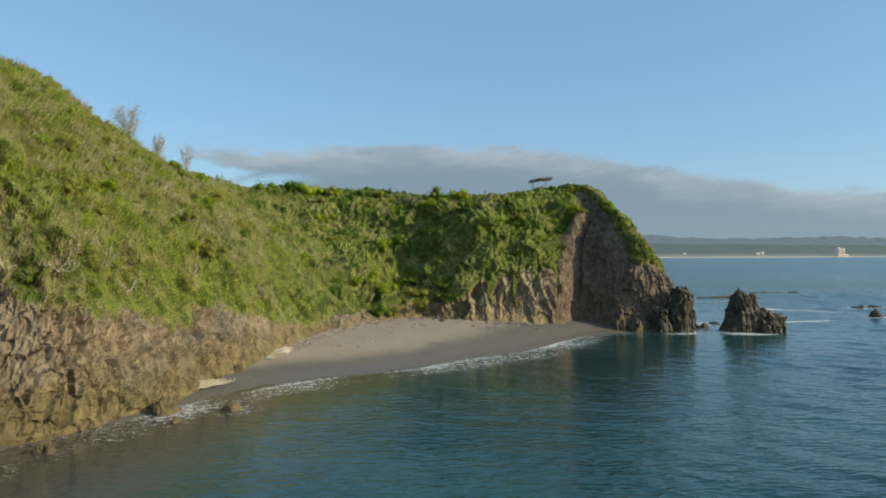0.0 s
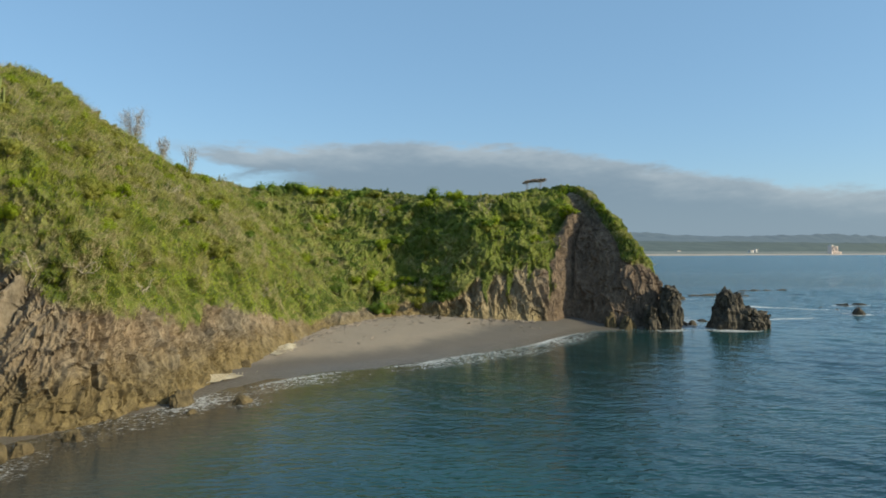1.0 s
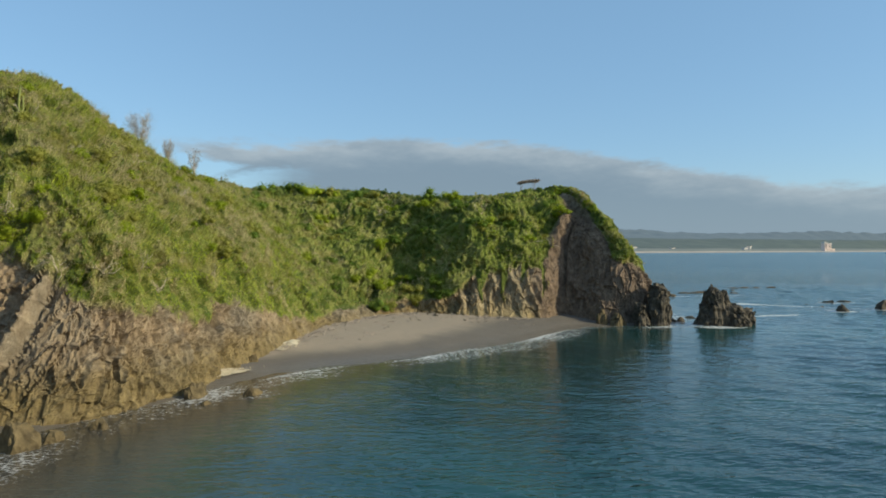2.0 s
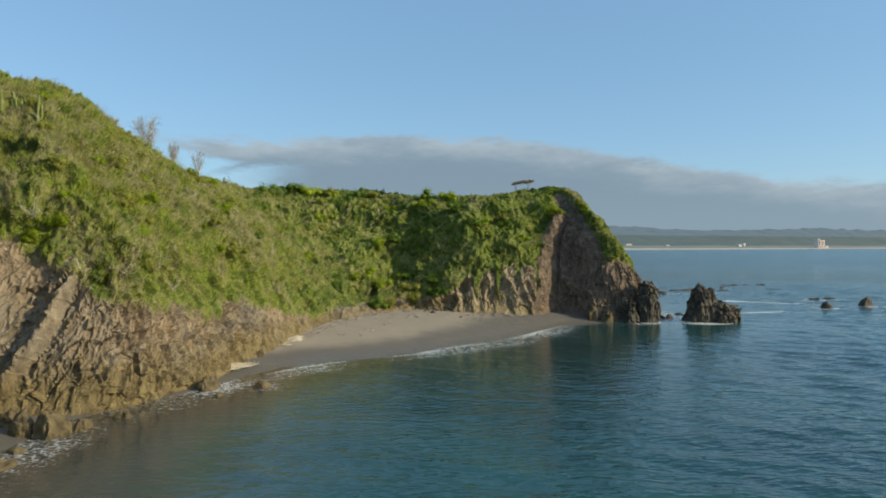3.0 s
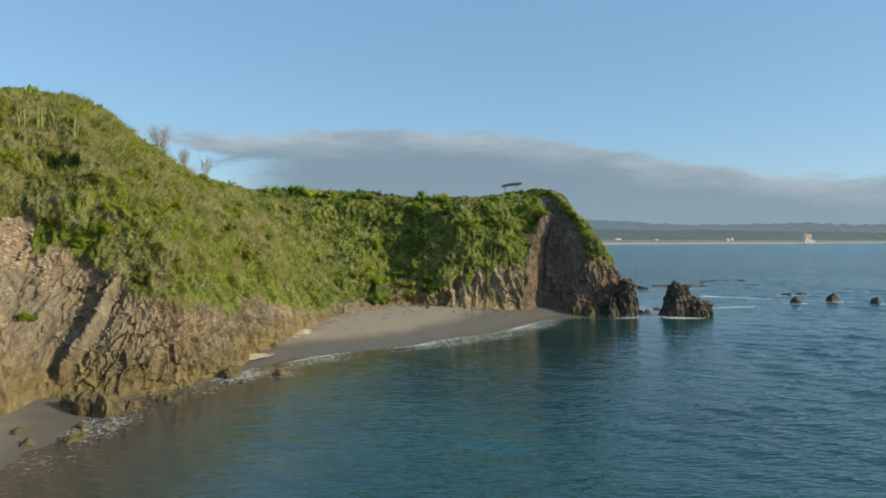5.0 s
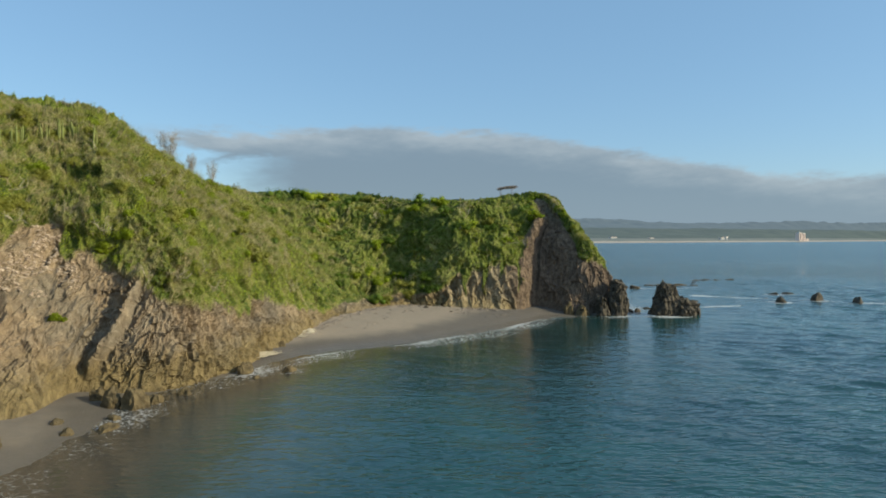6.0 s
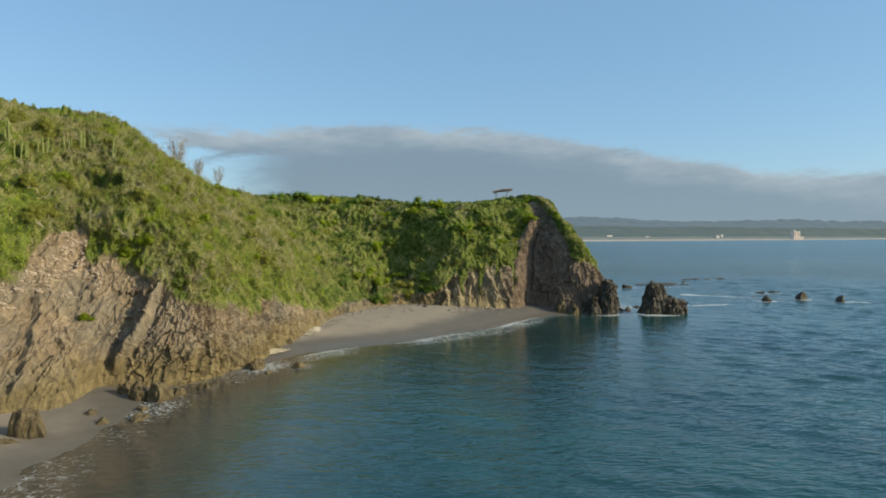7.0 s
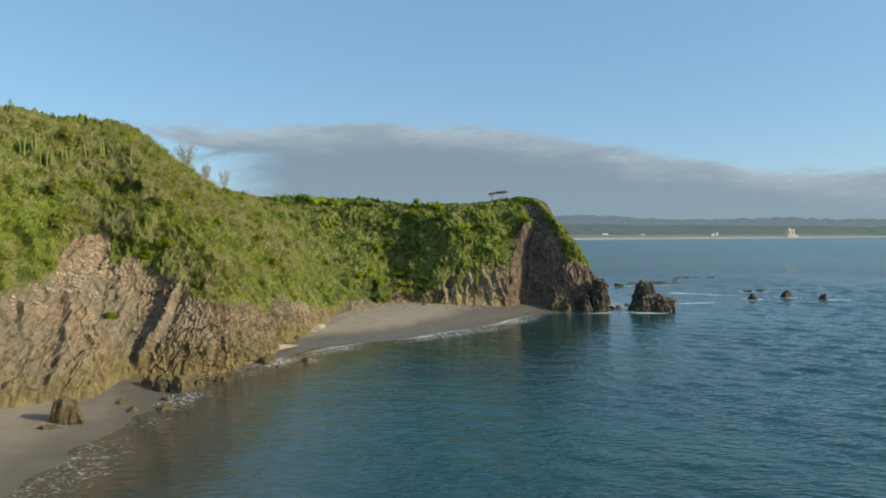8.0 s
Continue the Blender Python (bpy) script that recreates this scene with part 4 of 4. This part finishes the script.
def leaves(centre, radius, up, per, size, seed, flat=0.8, lay=0.55):
    """Small diamond leaves over the outside of many bushes. Returns verts, faces."""
    rng = np.random.default_rng(seed)
    k = np.repeat(np.arange(len(centre)), per)
    n = len(k)
    d = rng.normal(size=(n, 3))
    d /= np.linalg.norm(d, axis=1, keepdims=True)
    below = (d * up[k]).sum(1) < -0.1
    d[below] -= 2 * (d * up[k]).sum(1)[below, None] * up[k][below]
    lump = 1 + 0.28 * vnoise(d * 2.3 + k[:, None] * 7.7, 3)
    rad = radius[k] * lump * rng.uniform(0.72, 1.08, n)
    pos = centre[k] + d * rad[:, None] * np.array([1, 1, flat])
    face = d * (1 - lay) + rng.normal(size=(n, 3)) * lay * 0.75
    face /= np.linalg.norm(face, axis=1, keepdims=True)
    side = np.cross(face, rng.normal(size=(n, 3)))
    side /= np.linalg.norm(side, axis=1, keepdims=True)
    fwd = np.cross(face, side)
    s = size * rng.uniform(0.6, 1.35, n)[:, None]
    q = np.stack([pos - side * s, pos - fwd * s * 0.42, pos + side * s, pos + fwd * s * 0.42], 1)
    return q.reshape(-1, 3), np.arange(4 * n).reshape(-1, 4)


def twigs(base, up, length, per, seed, spread=0.55, width=0.035):
    """Bare thin stems that fan out from the base of many dry bushes."""
    rng = np.random.default_rng(seed)
    k = np.repeat(np.arange(len(base)), per)
    n = len(k)
    d = up[k] + rng.normal(size=(n, 3)) * spread
    d /= np.linalg.norm(d, axis=1, keepdims=True)
    ln = (length[k] * rng.uniform(0.5, 1.1, n))[:, None]
    a = base[k] + rng.normal(size=(n, 3)) * 0.25 * length[k][:, None] * np.array([1, 1, 0.3])
    side = np.cross(d, rng.normal(size=(n, 3)))
    side /= np.linalg.norm(side, axis=1, keepdims=True)
    mid = a + d * ln * 0.55 + rng.normal(size=(n, 3)) * 0.08 * ln
    q = np.stack([a - side * width, mid - side * width * 0.7, a + d * ln, mid + side * width * 0.7], 1)
    return q.reshape(-1, 3), np.arange(4 * n).reshape(-1, 4)


def cores(centre, radius, up, seed, flat=0.8):
    """A rough leafy body inside each bush."""
    v, f = sphere(1)
    k = np.arange(len(centre))
    lump = 1 + 0.30 * vnoise((v[None] * 2.3 + k[:, None, None] * 7.7).reshape(-1, 3), 3).reshape(len(k), -1)
    p = centre[:, None] + v[None] * (radius[:, None] * lump * 0.80)[..., None] * np.array([1, 1, flat])
    return p.reshape(-1, 3), (f[None] + (k * len(v))[:, None, None]).reshape(-1, 3)


def sprigs(pos, along, facing, length, width):
    """One pointed leaf or blade at each place."""
    side = np.cross(along, facing)
    side /= np.linalg.norm(side, axis=1, keepdims=True) + 1e-9
    foot = pos - along * length[:, None] * 0.8
    q = np.stack([foot - side * width[:, None], foot + side * width[:, None], pos + along * length[:, None] * 1.2], 1)
    return q.reshape(-1, 3), np.arange(3 * len(pos)).reshape(-1, 3)


def unit(a):
    return a / (np.linalg.norm(a, axis=1, keepdims=True) + 1e-9)


def build_scrub():
    up = np.array([0, 0, 1.0])
    rng = np.random.default_rng(8)
    sets = [scatter(720000, 3, 2.0, 12.0, 1.1, 4.15, 0.3), scatter(430000, 4, 12.0, 24.6, 1.1, 4.3, 0.3)]
    pts, nr, v, u, own = (np.concatenate([s[k] for s in sets]) for k in range(5))
    n = len(pts)
    # dry and olive patches high on the near hill, fresh green lower down, deep green in the cove
    tone = 1.6 * fbm(pts * 0.075, 3, 0.5, 91) + 1.15 * (own - 0.5) + 0.34 * np.clip((v - 2.6) / 0.6, -0.7, 1) * (u < 11.5) + rng.normal(0, 0.05, n)
    # more dark leaves round row 14: the cove slope's shade put into leaf colour
    deep = 0.40 * np.exp(-((u - 14.2) / 1.0) ** 2) + 0.62 * np.clip((u - 10.6) / 1.5, 0, 1) * np.clip((16.0 - u) / 0.9, 0, 1) - np.where(u < 10.6, 0.32, 0.20) + 0.9 * (np.modf(own * 7.3)[0] - 0.42)
    pos = pts + nr * rng.uniform(-0.05, 0.42, n)[:, None]
    blade = rng.random(n) < np.where(u < 11.5, 0.76, 0.5)
    along = unit(np.where(blade[:, None], up * 0.8 + nr * 0.3 + np.array([0.16, 0.10, 0]) + rng.normal(0, 0.30, (n, 3)), rng.normal(0, 1, (n, 3))))
    facing = unit(nr + rng.normal(0, 0.40, (n, 3)))
    length = np.where(blade, rng.uniform(0.14, 0.36, n), rng.uniform(0.07, 0.14, n))
    width = np.where(blade, rng.uniform(0.032, 0.060, n), rng.uniform(0.05, 0.09, n))
    far = u > 11.5                                               # broader leaves in the damp cove
    length, width = length * np.where(far, 1.15, 1.0), width * np.where(far, 1.3, 1.0)
    pos = pos + nr * (far * rng.uniform(0, 0.35, n))[:, None]
    dry = (tone > 0.47 + 0.25 * (u > 11.5))
    olive = (tone > 0.10 + 0.18 * (u > 11.5)) & ~dry
    dark = ~dry & ~olive & (deep > 0.12)
    for name, mask, mat, label in (("green_scrub", ~dry & ~olive & ~dark, GREEN, "dense fresh green scrub covering the slopes"),
                                   ("deep_green_scrub", dark, DEEP, "dense dark green scrub in the cove and hollows, darkened in the cove for shade"),
                                   ("olive_scrub", olive, OLIVE, "dull olive scrub covering the upper slopes"),
                                   ("dry_scrub", dry, DRY, "leafless grey-brown dry scrub among the green")):
        vs, fs = sprigs(pos[mask], along[mask], facing[mask], length[mask] * (1.7 if mat is DRY else 1.0), width[mask] * (0.8 if mat is DRY else 1.0))
        tagged(new(name, mesh_of(name, vs, fs, mat, attrs={"tone": np.repeat(own[mask], 3)})), label, "scrub", kind="stuff")
    # tall feathery half-dry stems that stand out of the scrub on the near hill
    p3, n3, v3, u3, own3 = scatter(3400, 17, 3.2, 12.5, 2.3, 3.9, 0.8)
    for name, mask, mat, label in (("feathery_stems", own3 < 0.5, OLIVE, "feathery olive stems standing out of the scrub"), ("dry_stems", own3 >= 0.5, DRY, "feathery dry grey stems standing out of the scrub")):
        g3 = up * 0.85 + n3[mask] * 0.4 + np.array([0.22, 0.12, 0])
        vs, fs = twigs(p3[mask], g3, rng.uniform(0.7, 2.0, mask.sum()), 28, 43, 0.32, 0.019)
        tagged(new(name, mesh_of(name, vs, fs, mat, attrs={"tone": np.repeat(rng.random(mask.sum()), 112)})), label, "scrub", kind="stuff")
    # fallen stems and litter where the scrub ends above the rock
    p2, n2, v2, u2, _ = scatter(3200, 13, 2.0, 24, 1.1, 2.6, 0.02)
    g2 = up * 0.2 + n2 * 0.5
    vs, fs = twigs(p2, g2, rng.uniform(0.5, 1.4, len(p2)), 7, 41, 0.9, 0.03)
    tagged(new("dead_stems", mesh_of("dead_stems", vs, fs, DRY, attrs={"tone": np.repeat(rng.random(len(p2)), 28)})), "dead pale stems hanging over the edge of the rock", "scrub", kind="stuff")


build_scrub()


def bush(x, y, r, seed, mat, label, name="bush", group="bushes on the headland"):
    """A rounded shrub of several uneven lobes on a short forked stem."""
    rng = np.random.default_rng(seed)
    z = ground_at(x, y)
    ob = tagged(new(name), label, "bush", group)
    ob.matrix_world = pose(x, y, z - (0.5 if y < 170 else 0.7))
    lobes = rng.normal(0, 0.42, (9, 3)) * r * np.array([1, 1, 0.5]) + np.array([0, 0, r * 0.42])
    rad = r * rng.uniform(0.35, 0.62, 9)
    stems = [tube([(0, 0, 0), tuple(l * 0.5 + rng.normal(0, 0.05, 3)), tuple(l)], [0.09, 0.06, 0.03], 5) for l in lobes]
    part("branches", mesh_of("branches", *joined(stems), BARK, True), ob)
    ups = np.tile([0, 0, 1.0], (9, 1))
    vs, fs = leaves(lobes, rad, ups, 150, 0.14, seed + 1, 0.85, 0.7)
    shade = rng.uniform(0.0, 0.4)
    crown = part("crown", mesh_of("crown", vs, fs, mat, attrs={"tone": np.full(len(vs), shade)}), ob)
    cv, cf = cores(lobes, rad * 0.78, ups, seed, 0.85)
    part("inner_leaves", mesh_of("inner_leaves", cv, cf, mat, True, {"tone": np.full(len(cv), shade)}), crown)
    return ob


# ---- trees, cacti, shelter ----
def tube(path, radii, sides=6):
    path = np.asarray(path, float)
    d = np.gradient(path, axis=0)
    d /= np.linalg.norm(d, axis=1, keepdims=True)
    ref = np.where(np.abs(d[:, 2:]) > 0.9, np.array([1.0, 0, 0]), np.array([0, 0, 1.0]))
    a = np.cross(d, ref)
    a /= np.linalg.norm(a, axis=1, keepdims=True)
    b = np.cross(d, a)
    t = np.linspace(0, 2 * math.pi, sides, endpoint=False)
    ring = path[:, None] + (a[:, None] * np.cos(t)[None, :, None] + b[:, None] * np.sin(t)[None, :, None]) * np.asarray(radii)[:, None, None]
    n = len(path)
    i = np.arange(n * sides).reshape(n, sides)
    f = np.stack([i[:-1], np.roll(i[:-1], -1, 1), np.roll(i[1:], -1, 1), i[1:]], -1).reshape(-1, 4)
    return ring.reshape(-1, 3), f


def ground_at(x, y):
    i = np.argmin(np.hypot(LAND[..., 0] - x, LAND[..., 1] - y) + 0.02 * (LAND_V < 1.2))
    return LAND.reshape(-1, 3)[i][2]


TREE_BARK = plain_material("weathered_twigs", (0.26, 0.23, 0.195), (0.44, 0.40, 0.34), 2.0, 0.9, 0)
PALE_WOOD = plain_material("bleached_wood", (0.30, 0.255, 0.185), (0.47, 0.41, 0.32), 3.0, 0.85, 0.2)


def bare_tree(x, y, z, high, wide, clear, seed, label, twigs_in=420):
    """A leafless tree: forked trunk, rising limbs and an airy crown of thin twigs, 'wide' metres across, bare of limbs up to 'clear'."""
    rng = np.random.default_rng(seed)
    mid, half = np.array([0, 0, (high + clear) / 2]), np.array([wide / 2, wide / 2, (high - clear) / 2])
    limbs, fine, spots = [], [], []
    for k in range(7):
        a = k * 2.4 + rng.uniform(-0.4, 0.4)
        reach = rng.uniform(0.45, 1.0)
        tip = mid + half * np.array([math.cos(a) * reach, math.sin(a) * reach, rng.uniform(0.15, 0.85) * math.sqrt(max(1 - reach ** 2, 0.15))])
        base = np.array([rng.normal(0, 0.08), rng.normal(0, 0.08), clear * rng.uniform(0.25, 0.9)])
        t = np.linspace(0, 1, 7)[:, None]
        path = base + (tip - base) * t + np.array([0, 0, 1.0]) * (0.12 * high * t * (1 - t)) + rng.normal(0, 0.06, (7, 3)) * t
        limbs.append(tube(path, np.linspace(0.075, 0.022, 7), 5))
        spots += [(p, (tip - base) / np.linalg.norm(tip - base)) for p in path[2:]]
    limbs.append(tube([(0, 0, -0.4), (0.05, 0, clear * 0.5), (-0.03, 0.04, clear), (0.05, 0, high * 0.6)], [0.15, 0.12, 0.09, 0.04], 6))
    for k in range(twigs_in):
        p, d = spots[rng.integers(0, len(spots))]
        d = d * 0.5 + rng.normal(0, 0.6, 3) + np.array([0, 0, 0.30])
        d /= np.linalg.norm(d)
        ln = rng.uniform(0.10, 0.22) * (high - clear)
        m = p + d * ln * 0.5 + rng.normal(0, 0.06, 3)
        e = m + (d + rng.normal(0, 0.3, 3)) * ln * 0.5
        if (((e - mid) / half) ** 2).sum() > 1.25:
            continue
        fine.append(tube([p, m, e], [0.020, 0.014, 0.009], 3))
        for j in range(3):
            f = m + (e - m) * rng.random()
            g = f + (d + rng.normal(0, 0.55, 3)) * ln * 0.35
            fine.append(tube([f, (f + g) / 2 + rng.normal(0, 0.02, 3), g], [0.011, 0.009, 0.006], 3))
    ob = tagged(new("bare_tree"), label, "tree", "bare trees on the crest")
    ob.matrix_world = pose(x, y, z)
    part("trunk", mesh_of("trunk", *joined(limbs), TREE_BARK, True), ob)
    part("twig_crown", mesh_of("twig_crown", *joined(fine), TREE_BARK), ob, "thin leafless grey twigs")


bare_tree(-64.9, 140, 37.3, 10.6, 7.4, 2.4, 3, "leafless grey tree with a wide open crown on the crest", 620)
bare_tree(-61.9, 148, 35.9, 7.3, 3.0, 2.2, 5, "slim leafless grey tree with a dense narrow crown on the crest", 420)
bare_tree(-58.8, 156, 33.4, 9.0, 4.0, 2.4, 9, "slender leafless grey tree with a thin crown on the crest", 230)


def cactus_mesh(path, radius, ribs=8):
    path = np.asarray(path, float)
    n = len(path)
    rad = radius * np.minimum(1, np.sqrt(np.clip((n - 1 - np.arange(n)) / 1.6, 0.05, 1)))
    v, f = tube(path, rad, ribs * 2)
    c = np.repeat(path, ribs * 2, 0)
    even = np.tile(np.arange(ribs * 2) % 2, n)
    return c + (v - c) * np.where(even, 0.8, 1.0)[:, None], f


def cactus(x, y, z, arms, seed, high):
    rng = np.random.default_rng(seed)
    ob = tagged(new("cactus"), "tall ribbed grey-green cactus with %s among the scrub" % ("upright arms" if arms else "one stem"), "cactus", "cacti on the hill")
    ob.matrix_world = pose(x, y, z)
    bow, turn = rng.uniform(0.1, 0.5), rng.uniform(0, 6.28)
    part("stem", mesh_of("stem", *cactus_mesh([(bow * math.cos(turn) * (k / 9) ** 2, bow * math.sin(turn) * (k / 9) ** 2, k * high / 9) for k in range(10)], 0.17), CACTUS, True), ob)
    for k in range(arms):
        a = rng.uniform(0, 6.28)
        out, h = rng.uniform(0.45, 0.95), high * rng.uniform(0.6, 1.0)
        t = np.linspace(0, 1, 9)
        s = np.minimum(t * 4, 1) ** 0.7
        path = np.column_stack([np.cos(a) * out * s, np.sin(a) * out * s, 0.5 + (h - 0.5) * t ** 1.2])
        part("arm", mesh_of("arm", *cactus_mesh(path, 0.14), CACTUS, True), ob)


for k, (x, y, arms, high) in enumerate([(-67.3, 72.8, 4, 4.0), (-65.2, 75.4, 3, 3.6), (-63.0, 84.0, 4, 4.4), (-57.6, 84.3, 2, 4.2), (-65, 82.4, 2, 3.8),
                                        (-68.5, 71.6, 2, 3.8), (-62.1, 86.6, 2, 4.0), (-70, 70.8, 2, 3.8)]):
    cactus(x, y, ground_at(x, y) - 0.3, arms, 60 + k, high)


def shelter():
    """A brush roof on four crooked poles at the edge of the cape."""
    ob = tagged(new("shelter"), "open shelter of dry brush on wooden poles at the cliff top", "shelter")
    ob.matrix_world = pose(26.3, 186, 34.2, 0, 0, 6) @ Matrix.Scale(0.82, 4)
    for x, y in ((-2.3, -1.2), (2.2, -1.2), (-2.2, 1.3), (2.3, 1.3)):
        part("pole", mesh_of("pole", *tube([(x, y, -1.6), (x + 0.08, y, 1.4), (x - 0.05, y, 3.4 + 0.12 * x)], [0.09, 0.08, 0.07]), BARK), ob)
    rng = np.random.default_rng(4)
    n = 2200
    c = np.column_stack([rng.uniform(-3.4, 3.4, n), rng.uniform(-1.9, 1.9, n), np.zeros(n)])
    c[:, 2] = 3.3 + 0.13 * c[:, 0] + rng.uniform(-0.28, 0.38, n) - 0.02 * c[:, 0] ** 2
    d = np.column_stack([np.ones(n), rng.normal(0, 0.35, n), rng.normal(-0.02, 0.12, n)])
    vs, fs = twigs(c, d, np.full(n, 1.0), 1, 6, 0.2, 0.07)
    part("roof", mesh_of("roof", vs, fs, BARK), ob, "ragged roof of dry brush")


shelter()


RUBBLE = plain_material("broken_stone", (0.26, 0.19, 0.13), (0.54, 0.44, 0.33), 1.2, 0.9, 0.4)


def scar_rubble():
    """Pale broken stones that lie loose on the bare scar above the near bay."""
    rng = np.random.default_rng(77)
    v, f = sphere(1)
    ok = (LAND_SCRUB < 0.3) & (LAND_U > 2.7) & (LAND_U < 4.7) & (LAND_V > 1.75) & (LAND_V < 2.95)
    at = LAND[ok]
    at = at[vnoise(at * 0.55, 88) > 0.0]                          # in loose drifts
    at = at[rng.choice(len(at), min(950, len(at)), replace=False)]
    n = len(at)
    s = (0.06 + 0.26 * rng.random((n, 1)) ** 3) * rng.uniform(0.6, 1.3, (n, 3)) * np.array([1.2, 1.0, 0.7])
    p = at[:, None] + np.array([0, 0, 0.03]) + v[None] * s[:, None] * (1 + 0.14 * rng.normal(size=(n, len(v), 1)))
    faces = (f[None] + (np.arange(n) * len(v))[:, None, None]).reshape(-1, 3)
    tagged(new("rubble", mesh_of("rubble", p.reshape(-1, 3), faces, RUBBLE)), "pale broken stones lying on the bare earth scar", "rubble", kind="stuff")


scar_rubble()

# big bushes along the crest and over the cove
for k, (x, y, r, mat, lab) in enumerate([(-47, 182, 3.4, DEEP, "big round dark green bush on the crest"), (-40, 184, 3.2, DEEP, "big round dark green bush on the crest"),
                                         (-35, 184, 3.6, GREEN, "tall green bush on the crest"), (-30.5, 185, 2.2, OLIVE, "olive bush on the crest"),
                                         (-22, 186, 3.6, DEEP, "broad dark green bush on the crest"), (-18.5, 186, 2.2, OLIVE, "olive bush on the crest"),
                                         (-1.5, 182, 3.0, DEEP, "dark green bush on the crest"), (3, 179, 2.2, GREEN, "green bush on the crest"),
                                         (34.5, 179.5, 2.0, GREEN, "green bush at the tip of the cape"), (-16, 150, 2.6, GREEN, "bright green bush in the cove"),
                                         (-19, 147, 2.2, GREEN, "bright green bush in the cove"), (-12.5, 148, 2.4, GREEN, "bright green bush in the cove"),
                                         (-6, 150, 2.2, OLIVE, "olive bush above the beach"), (0, 150, 2.4, DEEP, "dark green bush above the beach"),
                                         (9, 158, 2.8, DEEP, "broad dark green bush on the cove's slope"), (13, 160, 2.6, GREEN, "green bush on the cove's slope"),
                                         (18, 163, 2.4, OLIVE, "olive bush on the cove's slope"), (6, 166, 2.8, DEEP, "broad dark green bush on the cove's slope"),
                                         (-24, 168, 2.6, DEEP, "dark green bush on the cove's slope"), (-30, 172, 2.6, GREEN, "green bush on the cove's slope"),
                                         (-13.5, 140, 3.0, DEEP, "big dense green bush at the foot of the hill"), (-10.5, 143.5, 2.2, OLIVE, "olive-green bush at the back of the beach"),
                                         (-4.5, 147.6, 2.3, OLIVE, "olive bush at the back of the beach"), (0.5, 147.4, 2.2, DEEP, "green bush at the back of the beach"),
                                         (-48, 66, 1.8, GREEN, "green bush over the bare scar"), (-50.0, 56.8, 0.9, GREEN, "small green bush growing on the bare scar"),
                                         (-44, 66, 1.6, GREEN, "green bush over the rock edge"),
                                         (-63, 146, 1.5, GREEN, "green bush beside a bare tree"), (-61, 150, 1.4, DEEP, "green bush beside a bare tree")]):
    bush(x, y, r, 500 + k, mat, lab)


def dead_shrub(x, y, size, seed):
    """A gnarled bleached shrub, bare of leaves."""
    rng = np.random.default_rng(seed)
    ob = tagged(new("dead_shrub"), "bleached leafless shrub with gnarled branches on the slope", "shrub", "dead shrubs on the slope")
    ob.matrix_world = pose(x, y, ground_at(x, y) - 0.1, 0, 0, rng.uniform(0, 360))
    for k in range(5):
        a, lift = rng.uniform(0, 6.28), rng.uniform(0.3, 1.1)
        d = np.array([math.cos(a), math.sin(a), lift])
        d /= np.linalg.norm(d)
        path = [np.zeros(3)]
        for j in range(6):
            d = d + rng.normal(0, 0.28, 3)
            d[2] += 0.06
            d /= np.linalg.norm(d)
            path.append(path[-1] + d * size / 5)
        pieces = [tube(path, np.linspace(0.05, 0.022, 7), 5)]
        for j in (2, 3, 4, 5):
            e = d + rng.normal(0, 0.7, 3)
            e /= np.linalg.norm(e)
            pieces.append(tube([path[j], path[j] + e * size * 0.25, path[j] + e * size * 0.4 + np.array([0, 0, 0.12])], [0.03, 0.022, 0.014], 4))
        part("branch", mesh_of("branch", *joined(pieces), PALE_WOOD, True), ob)


for k, (x, y, size) in enumerate([(-40.6, 63.8, 2.4), (-47.3, 65.0, 2.0), (-49.0, 100.4, 2.6), (-36.1, 72.5, 2.0), (-47.9, 79.7, 2.0), (-33.2, 90.4, 2.0), (-28.3, 103.8, 2.0), (-37.2, 66.2, 1.8),
                                  (-35.0, 75.5, 2.0), (-56, 84, 2.2), (-50, 92, 2.2), (-42, 100, 2.2), (-61, 112, 2.4), (-15, 174.4, 3.0), (11.6, 163.7, 3.0), (23.3, 155.5, 2.8), (28, 157, 2.4),
                                  (-57.5, 61, 2.0), (-60, 66, 2.0), (-53, 66, 2.0)]):
    dead_shrub(x, y, size, 700 + k)


def spread_bushes():
    """Rounded shrubs that stand out of the scrub on the hill and over the cove."""
    rng = np.random.default_rng(31)
    kinds = [bush(-58 + 6 * k, 104 + 3 * k, 1.5, 640 + k, mat, label, "shrub", "shrubs among the scrub") for k, (mat, label) in enumerate(
        [(GREEN, "rounded fresh green shrub among the scrub"), (OLIVE, "rounded olive shrub among the scrub"), (GREEN, "broad fresh green shrub among the scrub"),
         (OLIVE, "loose olive shrub among the scrub"), (DEEP, "dense dark green shrub among the scrub")])]
    for n, seed, u0, u1, v0, v1, low, high in ((80, 51, 3.0, 10.5, 2.5, 3.75, 0.55, 1.2), (40, 52, 11.5, 19.0, 2.2, 3.9, 0.8, 1.7)):
        p, nr, v, u, own = scatter(n, seed, u0, u1, v0, v1, 0.9)
        for k in range(n):
            s = rng.uniform(low, high)
            pick = kinds[(0, 1, 3, 3)[rng.integers(0, 4)]] if u0 < 10 else kinds[(0, 2, 4, 4, 1)[rng.integers(0, 5)]]
            q = p[k] - np.array([0, 0, 0.7 * s])
            copy_thing(pick, pose(q[0], q[1], q[2], 0, 0, rng.uniform(0, 360)) @ Matrix.Scale(s, 4))


spread_bushes()
